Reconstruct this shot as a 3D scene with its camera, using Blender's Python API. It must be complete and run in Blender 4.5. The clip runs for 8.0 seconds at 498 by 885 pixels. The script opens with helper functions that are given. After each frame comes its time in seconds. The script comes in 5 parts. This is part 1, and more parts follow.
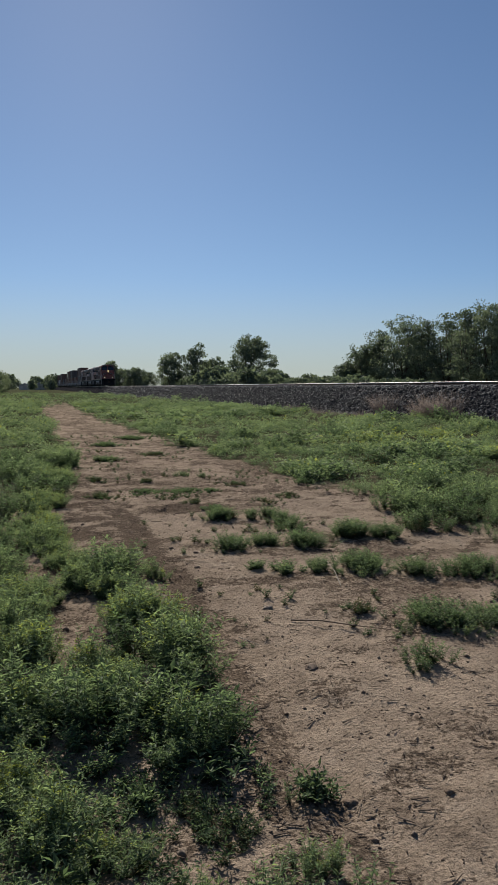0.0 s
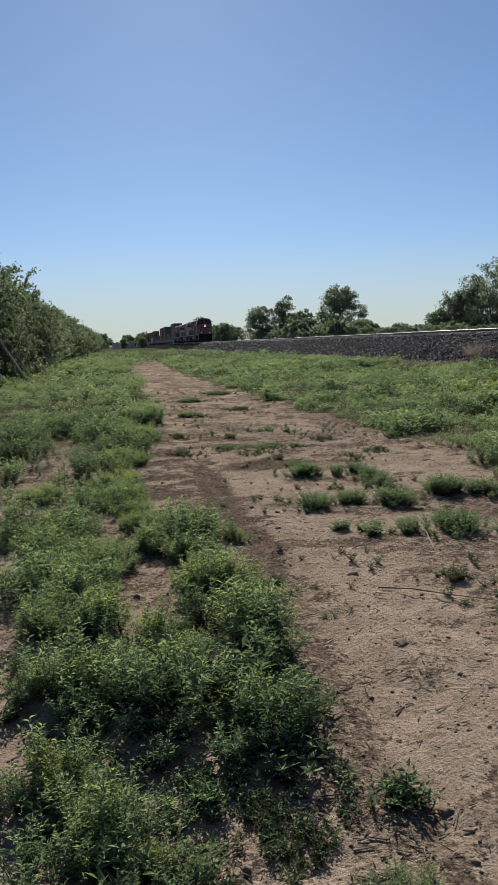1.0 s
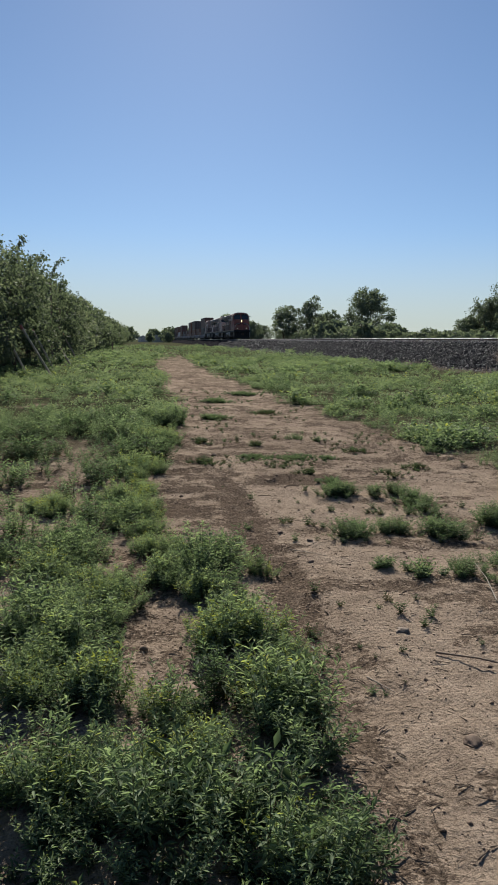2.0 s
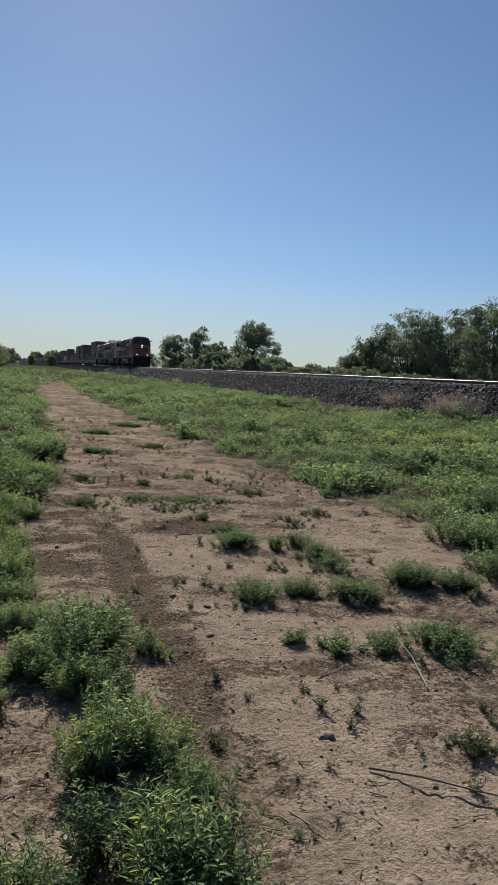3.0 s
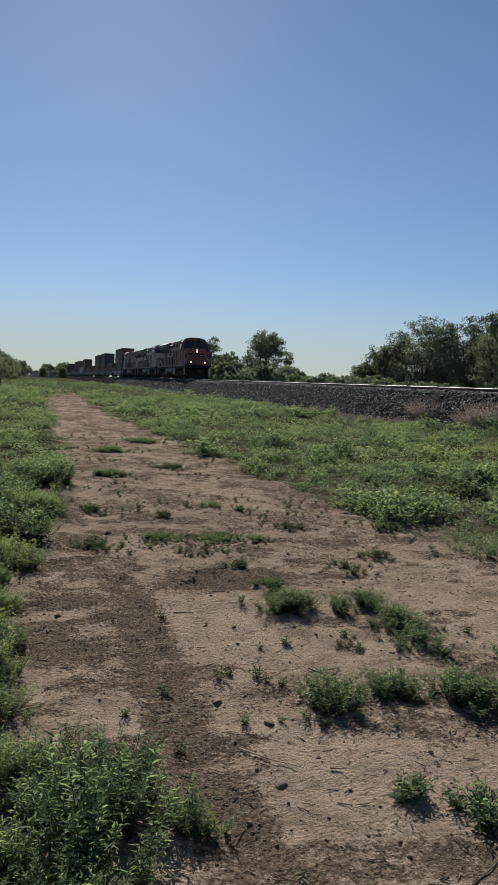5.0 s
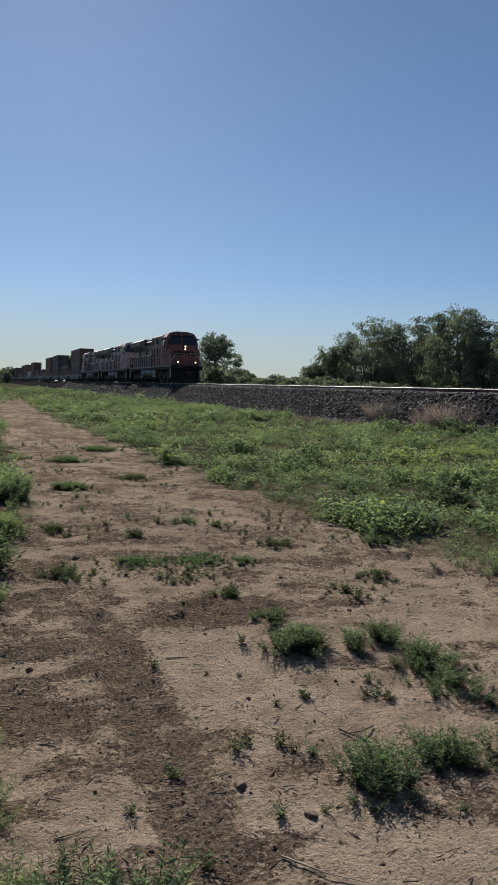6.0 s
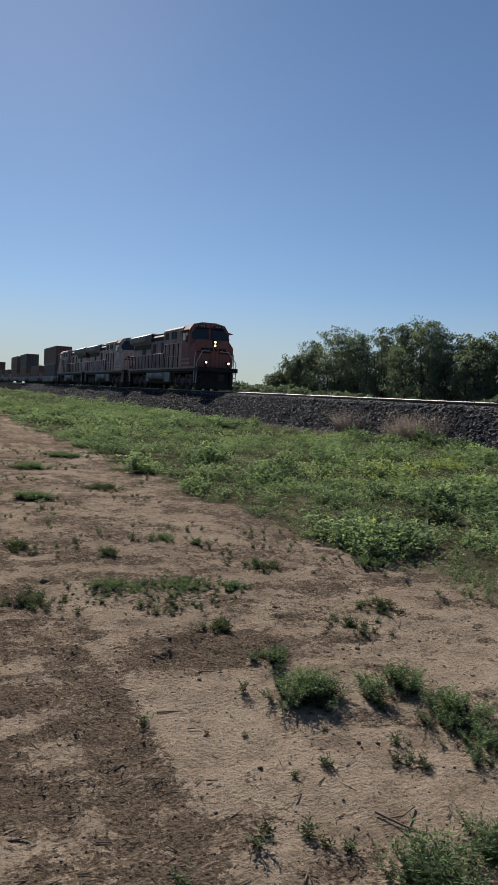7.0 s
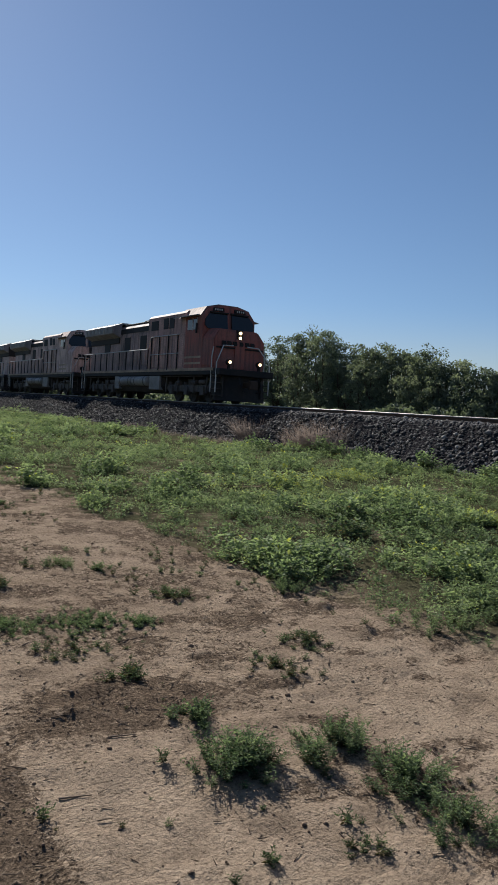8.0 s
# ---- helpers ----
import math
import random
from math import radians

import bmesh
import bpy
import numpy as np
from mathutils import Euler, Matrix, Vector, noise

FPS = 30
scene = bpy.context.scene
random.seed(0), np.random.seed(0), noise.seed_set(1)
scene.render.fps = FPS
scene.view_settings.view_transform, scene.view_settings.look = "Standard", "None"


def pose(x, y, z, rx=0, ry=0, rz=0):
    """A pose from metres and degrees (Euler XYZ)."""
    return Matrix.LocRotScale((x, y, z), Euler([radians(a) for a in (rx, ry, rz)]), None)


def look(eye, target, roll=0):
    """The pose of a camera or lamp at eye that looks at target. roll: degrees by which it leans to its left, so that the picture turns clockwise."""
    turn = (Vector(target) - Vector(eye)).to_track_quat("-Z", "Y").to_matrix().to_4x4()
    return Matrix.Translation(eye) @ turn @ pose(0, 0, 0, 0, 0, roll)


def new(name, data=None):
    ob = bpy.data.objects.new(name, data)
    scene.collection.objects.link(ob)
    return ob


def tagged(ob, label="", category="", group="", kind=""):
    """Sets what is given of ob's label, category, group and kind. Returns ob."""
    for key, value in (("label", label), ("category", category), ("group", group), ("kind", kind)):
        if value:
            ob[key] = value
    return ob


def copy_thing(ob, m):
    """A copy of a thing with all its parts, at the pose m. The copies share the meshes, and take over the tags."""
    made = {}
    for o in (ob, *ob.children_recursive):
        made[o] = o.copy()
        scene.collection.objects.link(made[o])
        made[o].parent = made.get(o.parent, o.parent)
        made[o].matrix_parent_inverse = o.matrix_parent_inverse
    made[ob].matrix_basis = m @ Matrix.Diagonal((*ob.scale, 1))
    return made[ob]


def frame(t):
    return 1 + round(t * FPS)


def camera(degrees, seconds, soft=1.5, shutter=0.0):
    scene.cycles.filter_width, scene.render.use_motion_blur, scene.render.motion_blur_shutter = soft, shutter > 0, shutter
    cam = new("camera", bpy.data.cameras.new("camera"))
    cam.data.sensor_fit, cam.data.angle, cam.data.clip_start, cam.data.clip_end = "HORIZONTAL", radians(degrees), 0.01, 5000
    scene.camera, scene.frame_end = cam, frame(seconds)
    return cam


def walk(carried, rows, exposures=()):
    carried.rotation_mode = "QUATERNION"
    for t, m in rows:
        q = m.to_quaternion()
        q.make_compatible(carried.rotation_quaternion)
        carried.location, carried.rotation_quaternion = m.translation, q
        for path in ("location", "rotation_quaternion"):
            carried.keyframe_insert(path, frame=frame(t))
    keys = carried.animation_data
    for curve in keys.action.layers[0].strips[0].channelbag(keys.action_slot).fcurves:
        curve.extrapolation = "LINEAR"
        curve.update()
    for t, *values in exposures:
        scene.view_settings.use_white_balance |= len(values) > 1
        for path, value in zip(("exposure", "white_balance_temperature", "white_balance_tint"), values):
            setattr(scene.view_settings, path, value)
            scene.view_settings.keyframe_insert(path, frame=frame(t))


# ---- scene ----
cam = camera(36.5, 8.0, 0.8)
METRES, EYE, TILT, LEAN, TURN = 5.396, 1.5, 0.45, 0.0, -16.7
ROWS = [
    (0.0, 0.0, 0.0, 0.0, 0.01, -4.61, -0.07),
    (0.5, 0.0097, 0.0338, -0.0108, 0.51, -7.41, 1.29),
    (1.0, 0.0114, 0.0761, -0.0078, 6.69, -8.01, 1.82),
    (1.2, -0.0016, 0.1022, -0.0098, 7.31, -8.13, 1.5),
    (2.3, -0.0273, 0.2502, -0.0004, 8.18, -8.04, -1.61),
    (2.5, -0.0338, 0.2747, -0.0015, 6.82, -6.94, -2.61),
    (3.0, -0.051, 0.3473, 0.0025, 0.07, -5.61, -3.08),
    (3.5, -0.0531, 0.4132, 0.001, 2.15, -5.18, -2.57),
    (4.0, -0.0722, 0.4799, -0.0026, 2.27, -4.96, -3.55),
    (4.5, -0.0926, 0.5452, -0.0009, 1.11, -4.73, -3.11),
    (5.0, -0.1049, 0.6142, 0.0018, 0.87, -4.9, -2.49),
    (5.2, -0.1112, 0.6383, 0.0054, -0.33, -4.76, -2.51),
    (6.3, -0.1746, 0.7732, 0.0034, -3.27, -4.57, -1.63),
    (6.5, -0.1799, 0.7969, 0.0071, -3.04, -4.35, -1.99),
    (7.0, -0.1969, 0.8494, 0.0028, -5.95, -3.97, -3.13),
    (7.5, -0.2173, 0.9069, 0.007, -13.52, -3.41, -3.49),
    (8.0, -0.207, 0.9558, 0.0082, -13.85, -2.99, -3.74),
]
walk(cam, [(t, pose(0, 0, EYE, TILT, LEAN, TURN) @ pose(METRES * x, METRES * y, METRES * z, 90 + pitch, roll, yaw)) for t, x, y, z, yaw, pitch, roll in ROWS],
     [(0.0, 0.43), (0.5, 0.60), (1.0, 0.70), (2.5, 0.68), (3.2, 0.58), (4.2, 0.52), (7.0, 0.51), (7.6, 0.52), (8.0, 0.62)])

# ---- light ----
SUN_BEARING, SUN_HEIGHT = 5.0, 31.0
world = bpy.data.worlds.new("sky")
scene.world = world
world.use_nodes = True
wn, wl = world.node_tree.nodes, world.node_tree.links
sky = wn.new("ShaderNodeTexSky")
sky.sky_type = "NISHITA"
sky.sun_disc = False
sky.sun_elevation, sky.sun_rotation = radians(SUN_HEIGHT), radians(SUN_BEARING)
sky.altitude, sky.air_density, sky.dust_density, sky.ozone_density = 500, 1.0, 0.13, 3.6
wn["Background"].inputs["Strength"].default_value = 0.053
vivid = wn.new("ShaderNodeHueSaturation")
vivid.inputs["Saturation"].default_value = 1.0
tint = wn.new("ShaderNodeMix")
tint.data_type, tint.blend_type = "RGBA", "MULTIPLY"
tint.inputs[0].default_value, tint.inputs[7].default_value = 1.0, (0.955, 0.99, 1.035, 1)
# the haze near the horizon hides the sky's brightest rim
way = wn.new("ShaderNodeTexCoord")
lift = wn.new("ShaderNodeVectorMath")
lift.operation = "MULTIPLY_ADD"
lift.inputs[1].default_value, lift.inputs[2].default_value = (1, 1, 0.96), (0, 0, 0.045)
wl.new(way.outputs["Generated"], lift.inputs[0])
unit = wn.new("ShaderNodeVectorMath")
unit.operation = "NORMALIZE"
wl.new(lift.outputs[0], unit.inputs[0])
wl.new(unit.outputs[0], sky.inputs["Vector"])
# dry haze over the plain, thinning upwards all round
split = wn.new("ShaderNodeSeparateXYZ")
wl.new(way.outputs["Generated"], split.inputs[0])
thin = wn.new("ShaderNodeMapRange")
thin.interpolation_type = "SMOOTHSTEP"
thin.inputs["From Min"].default_value, thin.inputs["From Max"].default_value = -0.02, 0.15
thin.inputs["To Min"].default_value, thin.inputs["To Max"].default_value = 0.86, 0.0
wl.new(split.outputs["Z"], thin.inputs["Value"])
haze = wn.new("ShaderNodeMix")
haze.data_type = "RGBA"
haze.inputs[7].default_value = (6.6, 6.6, 5.4, 1)
wl.new(thin.outputs["Result"], haze.inputs[0])
wl.new(sky.outputs["Color"], haze.inputs[6])
wl.new(haze.outputs[2], tint.inputs[6])
wl.new(tint.outputs[2], vivid.inputs["Color"])
wl.new(vivid.outputs["Color"], wn["Background"].inputs["Color"])
sun = new("sun", bpy.data.lights.new("sun", "SUN"))
sun.data.energy, sun.data.angle, sun.data.color = 5.0, radians(0.53), (1.0, 0.95, 0.87)
sun_way = Vector((math.sin(radians(SUN_BEARING)) * math.cos(radians(SUN_HEIGHT)), math.cos(radians(SUN_BEARING)) * math.cos(radians(SUN_HEIGHT)), math.sin(radians(SUN_HEIGHT))))
sun.matrix_world = look(sun_way * 60, (0, 0, 0))


# ---- materials ----
def material(name):
    m = bpy.data.materials.new(name)
    m.use_nodes = True
    return m, m.node_tree.nodes, m.node_tree.links, m.node_tree.nodes["Principled BSDF"]


def noise_node(n, l, scale, detail=4, rough=0.6, coord="Object"):
    tc = n.new("ShaderNodeTexCoord")
    t = n.new("ShaderNodeTexNoise")
    t.inputs["Scale"].default_value, t.inputs["Detail"].default_value, t.inputs["Roughness"].default_value = scale, detail, rough
    l.new(tc.outputs[coord], t.inputs["Vector"])
    return t.outputs["Fac"]


def ramp(n, l, fac, stops):
    r = n.new("ShaderNodeValToRGB")
    while len(r.color_ramp.elements) < len(stops):
        r.color_ramp.elements.new(0.5)
    for e, (p, c) in zip(r.color_ramp.elements, stops):
        e.position, e.color = p, (*c, 1) if len(c) == 3 else c
    l.new(fac, r.inputs["Fac"])
    return r.outputs["Color"]


def mix(n, l, fac, a, b, mode="MIX"):
    m = n.new("ShaderNodeMix")
    m.data_type, m.blend_type = "RGBA", mode
    for sock, v in ((m.inputs[0], fac), (m.inputs[6], a), (m.inputs[7], b)):
        if isinstance(v, bpy.types.NodeSocket):
            l.new(v, sock)
        else:
            sock.default_value = v if not isinstance(v, tuple) else (*v, 1)
    return m.outputs[2]


def maths(n, l, op, a, b=0.5, clamp=False):
    m = n.new("ShaderNodeMath")
    m.operation, m.use_clamp = op, clamp
    for sock, v in ((m.inputs[0], a), (m.inputs[1], b)):
        if isinstance(v, bpy.types.NodeSocket):
            l.new(v, sock)
        else:
            sock.default_value = v
    return m.outputs[0]


def bump(n, l, bsdf, height, strength, distance):
    b = n.new("ShaderNodeBump")
    b.inputs["Strength"].default_value, b.inputs["Distance"].default_value = strength, distance
    l.new(height, b.inputs["Height"])
    l.new(b.outputs["Normal"], bsdf.inputs["Normal"])


def attribute(n, name):
    a = n.new("ShaderNodeAttribute")
    a.attribute_name = name
    return a.outputs["Fac"]


def worn(name, colour, rough=0.6, metal=0.0, dirt=(0.05, 0.04, 0.035), amount=0.35, scale=1.5, grain=0.15, bumpy=0.0, streak=0.0):
    """Paint, metal or wood with dirt at two scales and a slight change from object to object."""
    m, n, l, b = material(name)
    big = noise_node(n, l, scale, 5, 0.65)
    fine = noise_node(n, l, scale * 22, 3, 0.6)
    patch = ramp(n, l, big, [(0.38, (0, 0, 0)), (0.72, (1, 1, 1))])
    c = mix(n, l, maths(n, l, "MULTIPLY", patch, amount), colour, dirt)
    if streak:
        tc, mp, run = n.new("ShaderNodeTexCoord"), n.new("ShaderNodeMapping"), n.new("ShaderNodeTexNoise")
        mp.inputs["Scale"].default_value = (3.5, 3.5, 0.35)
        run.inputs["Scale"].default_value, run.inputs["Detail"].default_value = 1.3, 6
        l.new(tc.outputs["Object"], mp.inputs["Vector"])
        l.new(mp.outputs["Vector"], run.inputs["Vector"])
        c = mix(n, l, maths(n, l, "MULTIPLY", ramp(n, l, run.outputs["Fac"], [(0.46, (0, 0, 0)), (0.66, (1, 1, 1))]), streak), c, tuple(0.55 * v for v in dirt))
    shade = ramp(n, l, fine, [(0.3, (1 - grain,) * 3), (0.7, (1 + grain * 0.5,) * 3)])
    c = mix(n, l, 1.0, c, shade, "MULTIPLY")
    info = n.new("ShaderNodeObjectInfo")
    c = mix(n, l, 1.0, c, ramp(n, l, info.outputs["Random"], [(0, (0.86, 0.86, 0.88)), (1, (1.08, 1.06, 1.04))]), "MULTIPLY")
    l.new(c, b.inputs["Base Color"])
    b.inputs["Metallic"].default_value = metal
    b.inputs["Specular IOR Level"].default_value = 0.22
    l.new(maths(n, l, "ADD", maths(n, l, "MULTIPLY", big, 0.3), rough - 0.15), b.inputs["Roughness"])
    if bumpy:
        bump(n, l, b, fine, 0.5, bumpy)
    return m


def soil():
    m, n, l, b = material("sandy_soil")
    big, mid = noise_node(n, l, 0.7, 5, 0.6), noise_node(n, l, 5.0, 6, 0.65)
    fine, speck = noise_node(n, l, 60, 5, 0.7), noise_node(n, l, 260, 2, 0.6)
    c = ramp(n, l, mid, [(0.3, (0.185, 0.140, 0.105)), (0.5, (0.325, 0.250, 0.185)), (0.72, (0.42, 0.33, 0.25))])
    c = mix(n, l, ramp(n, l, big, [(0.42, (0, 0, 0)), (0.65, (0.55,) * 3)]), c, (0.42, 0.33, 0.248))
    mulch = attribute(n, "mulch")
    brown = ramp(n, l, fine, [(0.3, (0.035, 0.026, 0.020)), (0.52, (0.115, 0.085, 0.063)), (0.75, (0.24, 0.18, 0.13))])
    crumbs = noise_node(n, l, 34, 7, 0.82)
    grit = maths(n, l, "ADD", maths(n, l, "MULTIPLY", maths(n, l, "SUBTRACT", crumbs, 0.5), 3.2), maths(n, l, "MULTIPLY", maths(n, l, "SUBTRACT", mid, 0.5), 1.6))
    tufty = noise_node(n, l, 11, 6, 0.7)
    grit = maths(n, l, "ADD", grit, maths(n, l, "MULTIPLY", maths(n, l, "SUBTRACT", tufty, 0.5), 1.8))
    edge = ramp(n, l, maths(n, l, "ADD", mulch, grit), [(0.46, (0, 0, 0)), (0.66, (0.9,) * 3)])
    c = mix(n, l, edge, c, brown)
    # plant litter below the weeds, its colour deepened to paint shade in the gaps
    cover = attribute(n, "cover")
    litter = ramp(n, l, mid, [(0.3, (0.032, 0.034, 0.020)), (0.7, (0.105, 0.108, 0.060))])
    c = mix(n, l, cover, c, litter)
    c = mix(n, l, 1.0, c, ramp(n, l, fine, [(0.3, (0.4,) * 3), (0.47, (1, 1, 1)), (0.75, (1.28,) * 3)]), "MULTIPLY")
    c = mix(n, l, ramp(n, l, speck, [(0.30, (0.8,) * 3), (0.37, (0, 0, 0))]), c, (0.05, 0.036, 0.026))
    flecks = noise_node(n, l, 105, 3, 0.6)
    c = mix(n, l, ramp(n, l, flecks, [(0.29, (0.7,) * 3), (0.345, (0, 0, 0))]), c, (0.06, 0.044, 0.033))
    l.new(c, b.inputs["Base Color"])
    b.inputs["Roughness"].default_value = 0.95
    b.inputs["Specular IOR Level"].default_value = 0.0
    lumps = noise_node(n, l, 26, 5, 0.75)
    bump(n, l, b, maths(n, l, "ADD", lumps, maths(n, l, "MULTIPLY", fine, 0.4)), 1.0, 0.046)
    return m


def foliage(name, stops, through_light=0.3, rough=0.65, gloss=0.12):
    """Leaves: colour by the tone of plant and leaf, light coming through from behind."""
    m, n, l, b = material(name)
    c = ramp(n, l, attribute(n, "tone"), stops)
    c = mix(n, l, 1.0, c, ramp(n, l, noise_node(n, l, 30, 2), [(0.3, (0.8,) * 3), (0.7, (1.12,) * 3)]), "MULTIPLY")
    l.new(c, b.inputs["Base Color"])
    b.inputs["Roughness"].default_value = rough
    b.inputs["Specular IOR Level"].default_value = gloss
    t = n.new("ShaderNodeBsdfTranslucent")
    l.new(mix(n, l, 1.0, c, (1.04, 1.10, 0.74), "MULTIPLY"), t.inputs["Color"])
    s = n.new("ShaderNodeMixShader")
    s.inputs[0].default_value = through_light
    l.new(b.outputs[0], s.inputs[1])
    l.new(t.outputs[0], s.inputs[2])
    l.new(s.outputs[0], n["Material Output"].inputs["Surface"])
    return m


def gravel():
    m, n, l, b = material("dark_ballast")
    geo = n.new("ShaderNodeNewGeometry")
    fine = noise_node(n, l, 40, 3)
    c = ramp(n, l, geo.outputs["Random Per Island"], [(0, (0.014, 0.014, 0.017)), (0.5, (0.045, 0.044, 0.048)), (0.85, (0.10, 0.097, 0.10)), (1, (0.25, 0.24, 0.235))])
    c = mix(n, l, 1.0, c, ramp(n, l, fine, [(0.3, (0.7,) * 3), (0.7, (1.15,) * 3)]), "MULTIPLY")
    l.new(c, b.inputs["Base Color"])
    b.inputs["Roughness"].default_value = 0.85
    b.inputs["Specular IOR Level"].default_value = 0.25
    return m


def bank_stone():
    m, n, l, b = material("packed_ballast")
    fine = noise_node(n, l, 16, 4, 0.7)
    l.new(ramp(n, l, fine, [(0.40, (0.006, 0.006, 0.008)), (0.55, (0.028, 0.027, 0.030)), (0.66, (0.09, 0.087, 0.085))]), b.inputs["Base Color"])
    b.inputs["Roughness"].default_value = 1.0
    b.inputs["Specular IOR Level"].default_value = 0.0
    bump(n, l, b, fine, 1.0, 0.03)
    return m


def glow(name, colour, strength):
    m, n, l, b = material(name)
    b.inputs["Base Color"].default_value = (*colour, 1)
    b.inputs["Emission Color"].default_value = (*colour, 1)
    b.inputs["Emission Strength"].default_value = strength
    return m


def glass(name):
    m, n, l, b = material(name)
    b.inputs["Base Color"].default_value = (0.015, 0.018, 0.02, 1)
    b.inputs["Roughness"].default_value = 0.0525
    return m


SOIL, GRAVEL, BANK = soil(), gravel(), bank_stone()
# the near-black green at 0.12 is shade inside the weeds, put into leaf colour
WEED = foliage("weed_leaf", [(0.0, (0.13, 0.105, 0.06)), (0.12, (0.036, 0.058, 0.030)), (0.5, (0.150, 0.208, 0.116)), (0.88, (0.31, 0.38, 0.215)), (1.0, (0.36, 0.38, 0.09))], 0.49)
STALK = worn("weed_stalk", (0.075, 0.085, 0.04), 0.8)
LEAF = foliage("tree_leaf", [(0.0, (0.09, 0.112, 0.085)), (0.5, (0.165, 0.195, 0.142)), (1.0, (0.28, 0.31, 0.215))], 0.32)
ORCHARD = foliage("orchard_leaf", [(0.0, (0.05, 0.068, 0.046)), (0.5, (0.115, 0.142, 0.098)), (1.0, (0.23, 0.25, 0.18))], 0.42, 0.62, 0.12)
BARK = worn("bark", (0.10, 0.075, 0.055), 0.9, amount=0.6, scale=6, bumpy=0.02)
DRY = worn("dry_stem", (0.22, 0.175, 0.145), 0.9, dirt=(0.11, 0.08, 0.07), amount=0.5, scale=4)
STICK = worn("grey_stick", (0.20, 0.15, 0.11), 0.9, amount=0.5, scale=9)
PALE_STICK = worn("pale_stick", (0.42, 0.36, 0.28), 0.9, amount=0.3, scale=9)
STONE = worn("fieldstone", (0.20, 0.16, 0.125), 0.9, dirt=(0.12, 0.09, 0.07), amount=0.5, scale=20, bumpy=0.004)
CLOD = worn("soil_clod", (0.19, 0.135, 0.097), 0.95, dirt=(0.06, 0.042, 0.03), amount=0.6, scale=20, bumpy=0.004)
STEEL = worn("rail_steel", (0.33, 0.31, 0.30), 0.5, 1.0, dirt=(0.3, 0.27, 0.25), amount=0.3)
RUST = worn("rusted_steel", (0.085, 0.055, 0.04), 0.75, 0.3, amount=0.5)
CONCRETE = worn("tie_concrete", (0.34, 0.32, 0.30), 0.9, dirt=(0.12, 0.11, 0.10), amount=0.5, scale=4, bumpy=0.004)
ORANGE = worn("orange_paint", (0.38, 0.115, 0.088), 0.68, dirt=(0.22, 0.135, 0.12), amount=0.8, scale=0.9, grain=0.25, streak=0.75)
DUSTY = worn("dusty_orange_paint", (0.56, 0.33, 0.28), 0.7, dirt=(0.26, 0.195, 0.18), amount=0.9, scale=0.8, grain=0.3, streak=0.75)
FADED = worn("faded_orange_paint", (0.69, 0.50, 0.44), 0.65, dirt=(0.28, 0.20, 0.185), amount=0.8, scale=0.9, grain=0.25, streak=0.75)
BLACK = worn("black_paint", (0.016, 0.016, 0.017), 0.7, dirt=(0.045, 0.038, 0.034), amount=0.6)
SOOTY = worn("sooty_orange_paint", (0.46, 0.32, 0.285), 0.7, dirt=(0.21, 0.17, 0.165), amount=0.95, scale=0.8, grain=0.3, streak=0.75)
UNDER = worn("oily_underframe", (0.034, 0.031, 0.030), 0.7, dirt=(0.125, 0.105, 0.09), amount=0.8, scale=2.5)
BOGIE = worn("dusty_bogie_steel", (0.075, 0.068, 0.063), 0.8, dirt=(0.19, 0.165, 0.145), amount=0.8, scale=3)
WING = worn("dusty_grey_wing_paint", (0.36, 0.32, 0.31), 0.65, dirt=(0.18, 0.15, 0.14), amount=0.8, scale=1.2)
SILVER = worn("grey_tank_paint", (0.27, 0.265, 0.26), 0.55, dirt=(0.12, 0.105, 0.095), amount=0.6, scale=2)
PALE_ROOF = worn("pale_roof_paint", (0.46, 0.43, 0.41), 0.5, 0.0, amount=0.35)
CREAM = worn("cream_stripe", (0.40, 0.29, 0.20), 0.6, dirt=(0.14, 0.10, 0.085), amount=0.9)
RAILING = worn("white_railing", (0.55, 0.54, 0.52), 0.5, amount=0.35)
GLASS = glass("dark_glass")
LAMP = glow("headlight_glow", (1.0, 0.72, 0.40), 2.2)
WELL = worn("well_car_grey", (0.40, 0.37, 0.36), 0.65, dirt=(0.17, 0.14, 0.12), amount=0.6, scale=0.8)
BOX_PAINTS = [worn("container_" + k, c, 0.55, dirt=(0.09, 0.06, 0.05), amount=0.45, scale=0.7) for k, c in
              (("maroon", (0.14, 0.075, 0.065)), ("brown", (0.17, 0.085, 0.06)), ("slate", (0.10, 0.088, 0.088)), ("white", (0.62, 0.62, 0.62)), ("rust", (0.20, 0.10, 0.07)))]
WALL = worn("pale_wall", (0.6, 0.58, 0.54), 0.8)
TIN = worn("tin_roof", (0.4, 0.4, 0.4), 0.5, 0.4)


# ---- mesh helpers ----
def np_mesh(name, verts, faces, tone=None, extra=None):
    """A mesh from arrays: verts (n, 3), faces (m, 3 or 4)."""
    me = bpy.data.meshes.new(name)
    verts, faces = np.asarray(verts, np.float32), np.asarray(faces, np.int32)
    me.vertices.add(len(verts))
    me.vertices.foreach_set("co", verts.ravel())
    me.loops.add(faces.size)
    me.loops.foreach_set("vertex_index", faces.ravel())
    me.polygons.add(len(faces))
    me.polygons.foreach_set("loop_start", np.arange(0, faces.size, faces.shape[1], dtype=np.int32))
    me.update(calc_edges=True)
    for key, values in {**({"tone": tone} if tone is not None else {}), **(extra or {})}.items():
        me.attributes.new(key, "FLOAT", "POINT").data.foreach_set("value", np.asarray(values, np.float32))
    return me


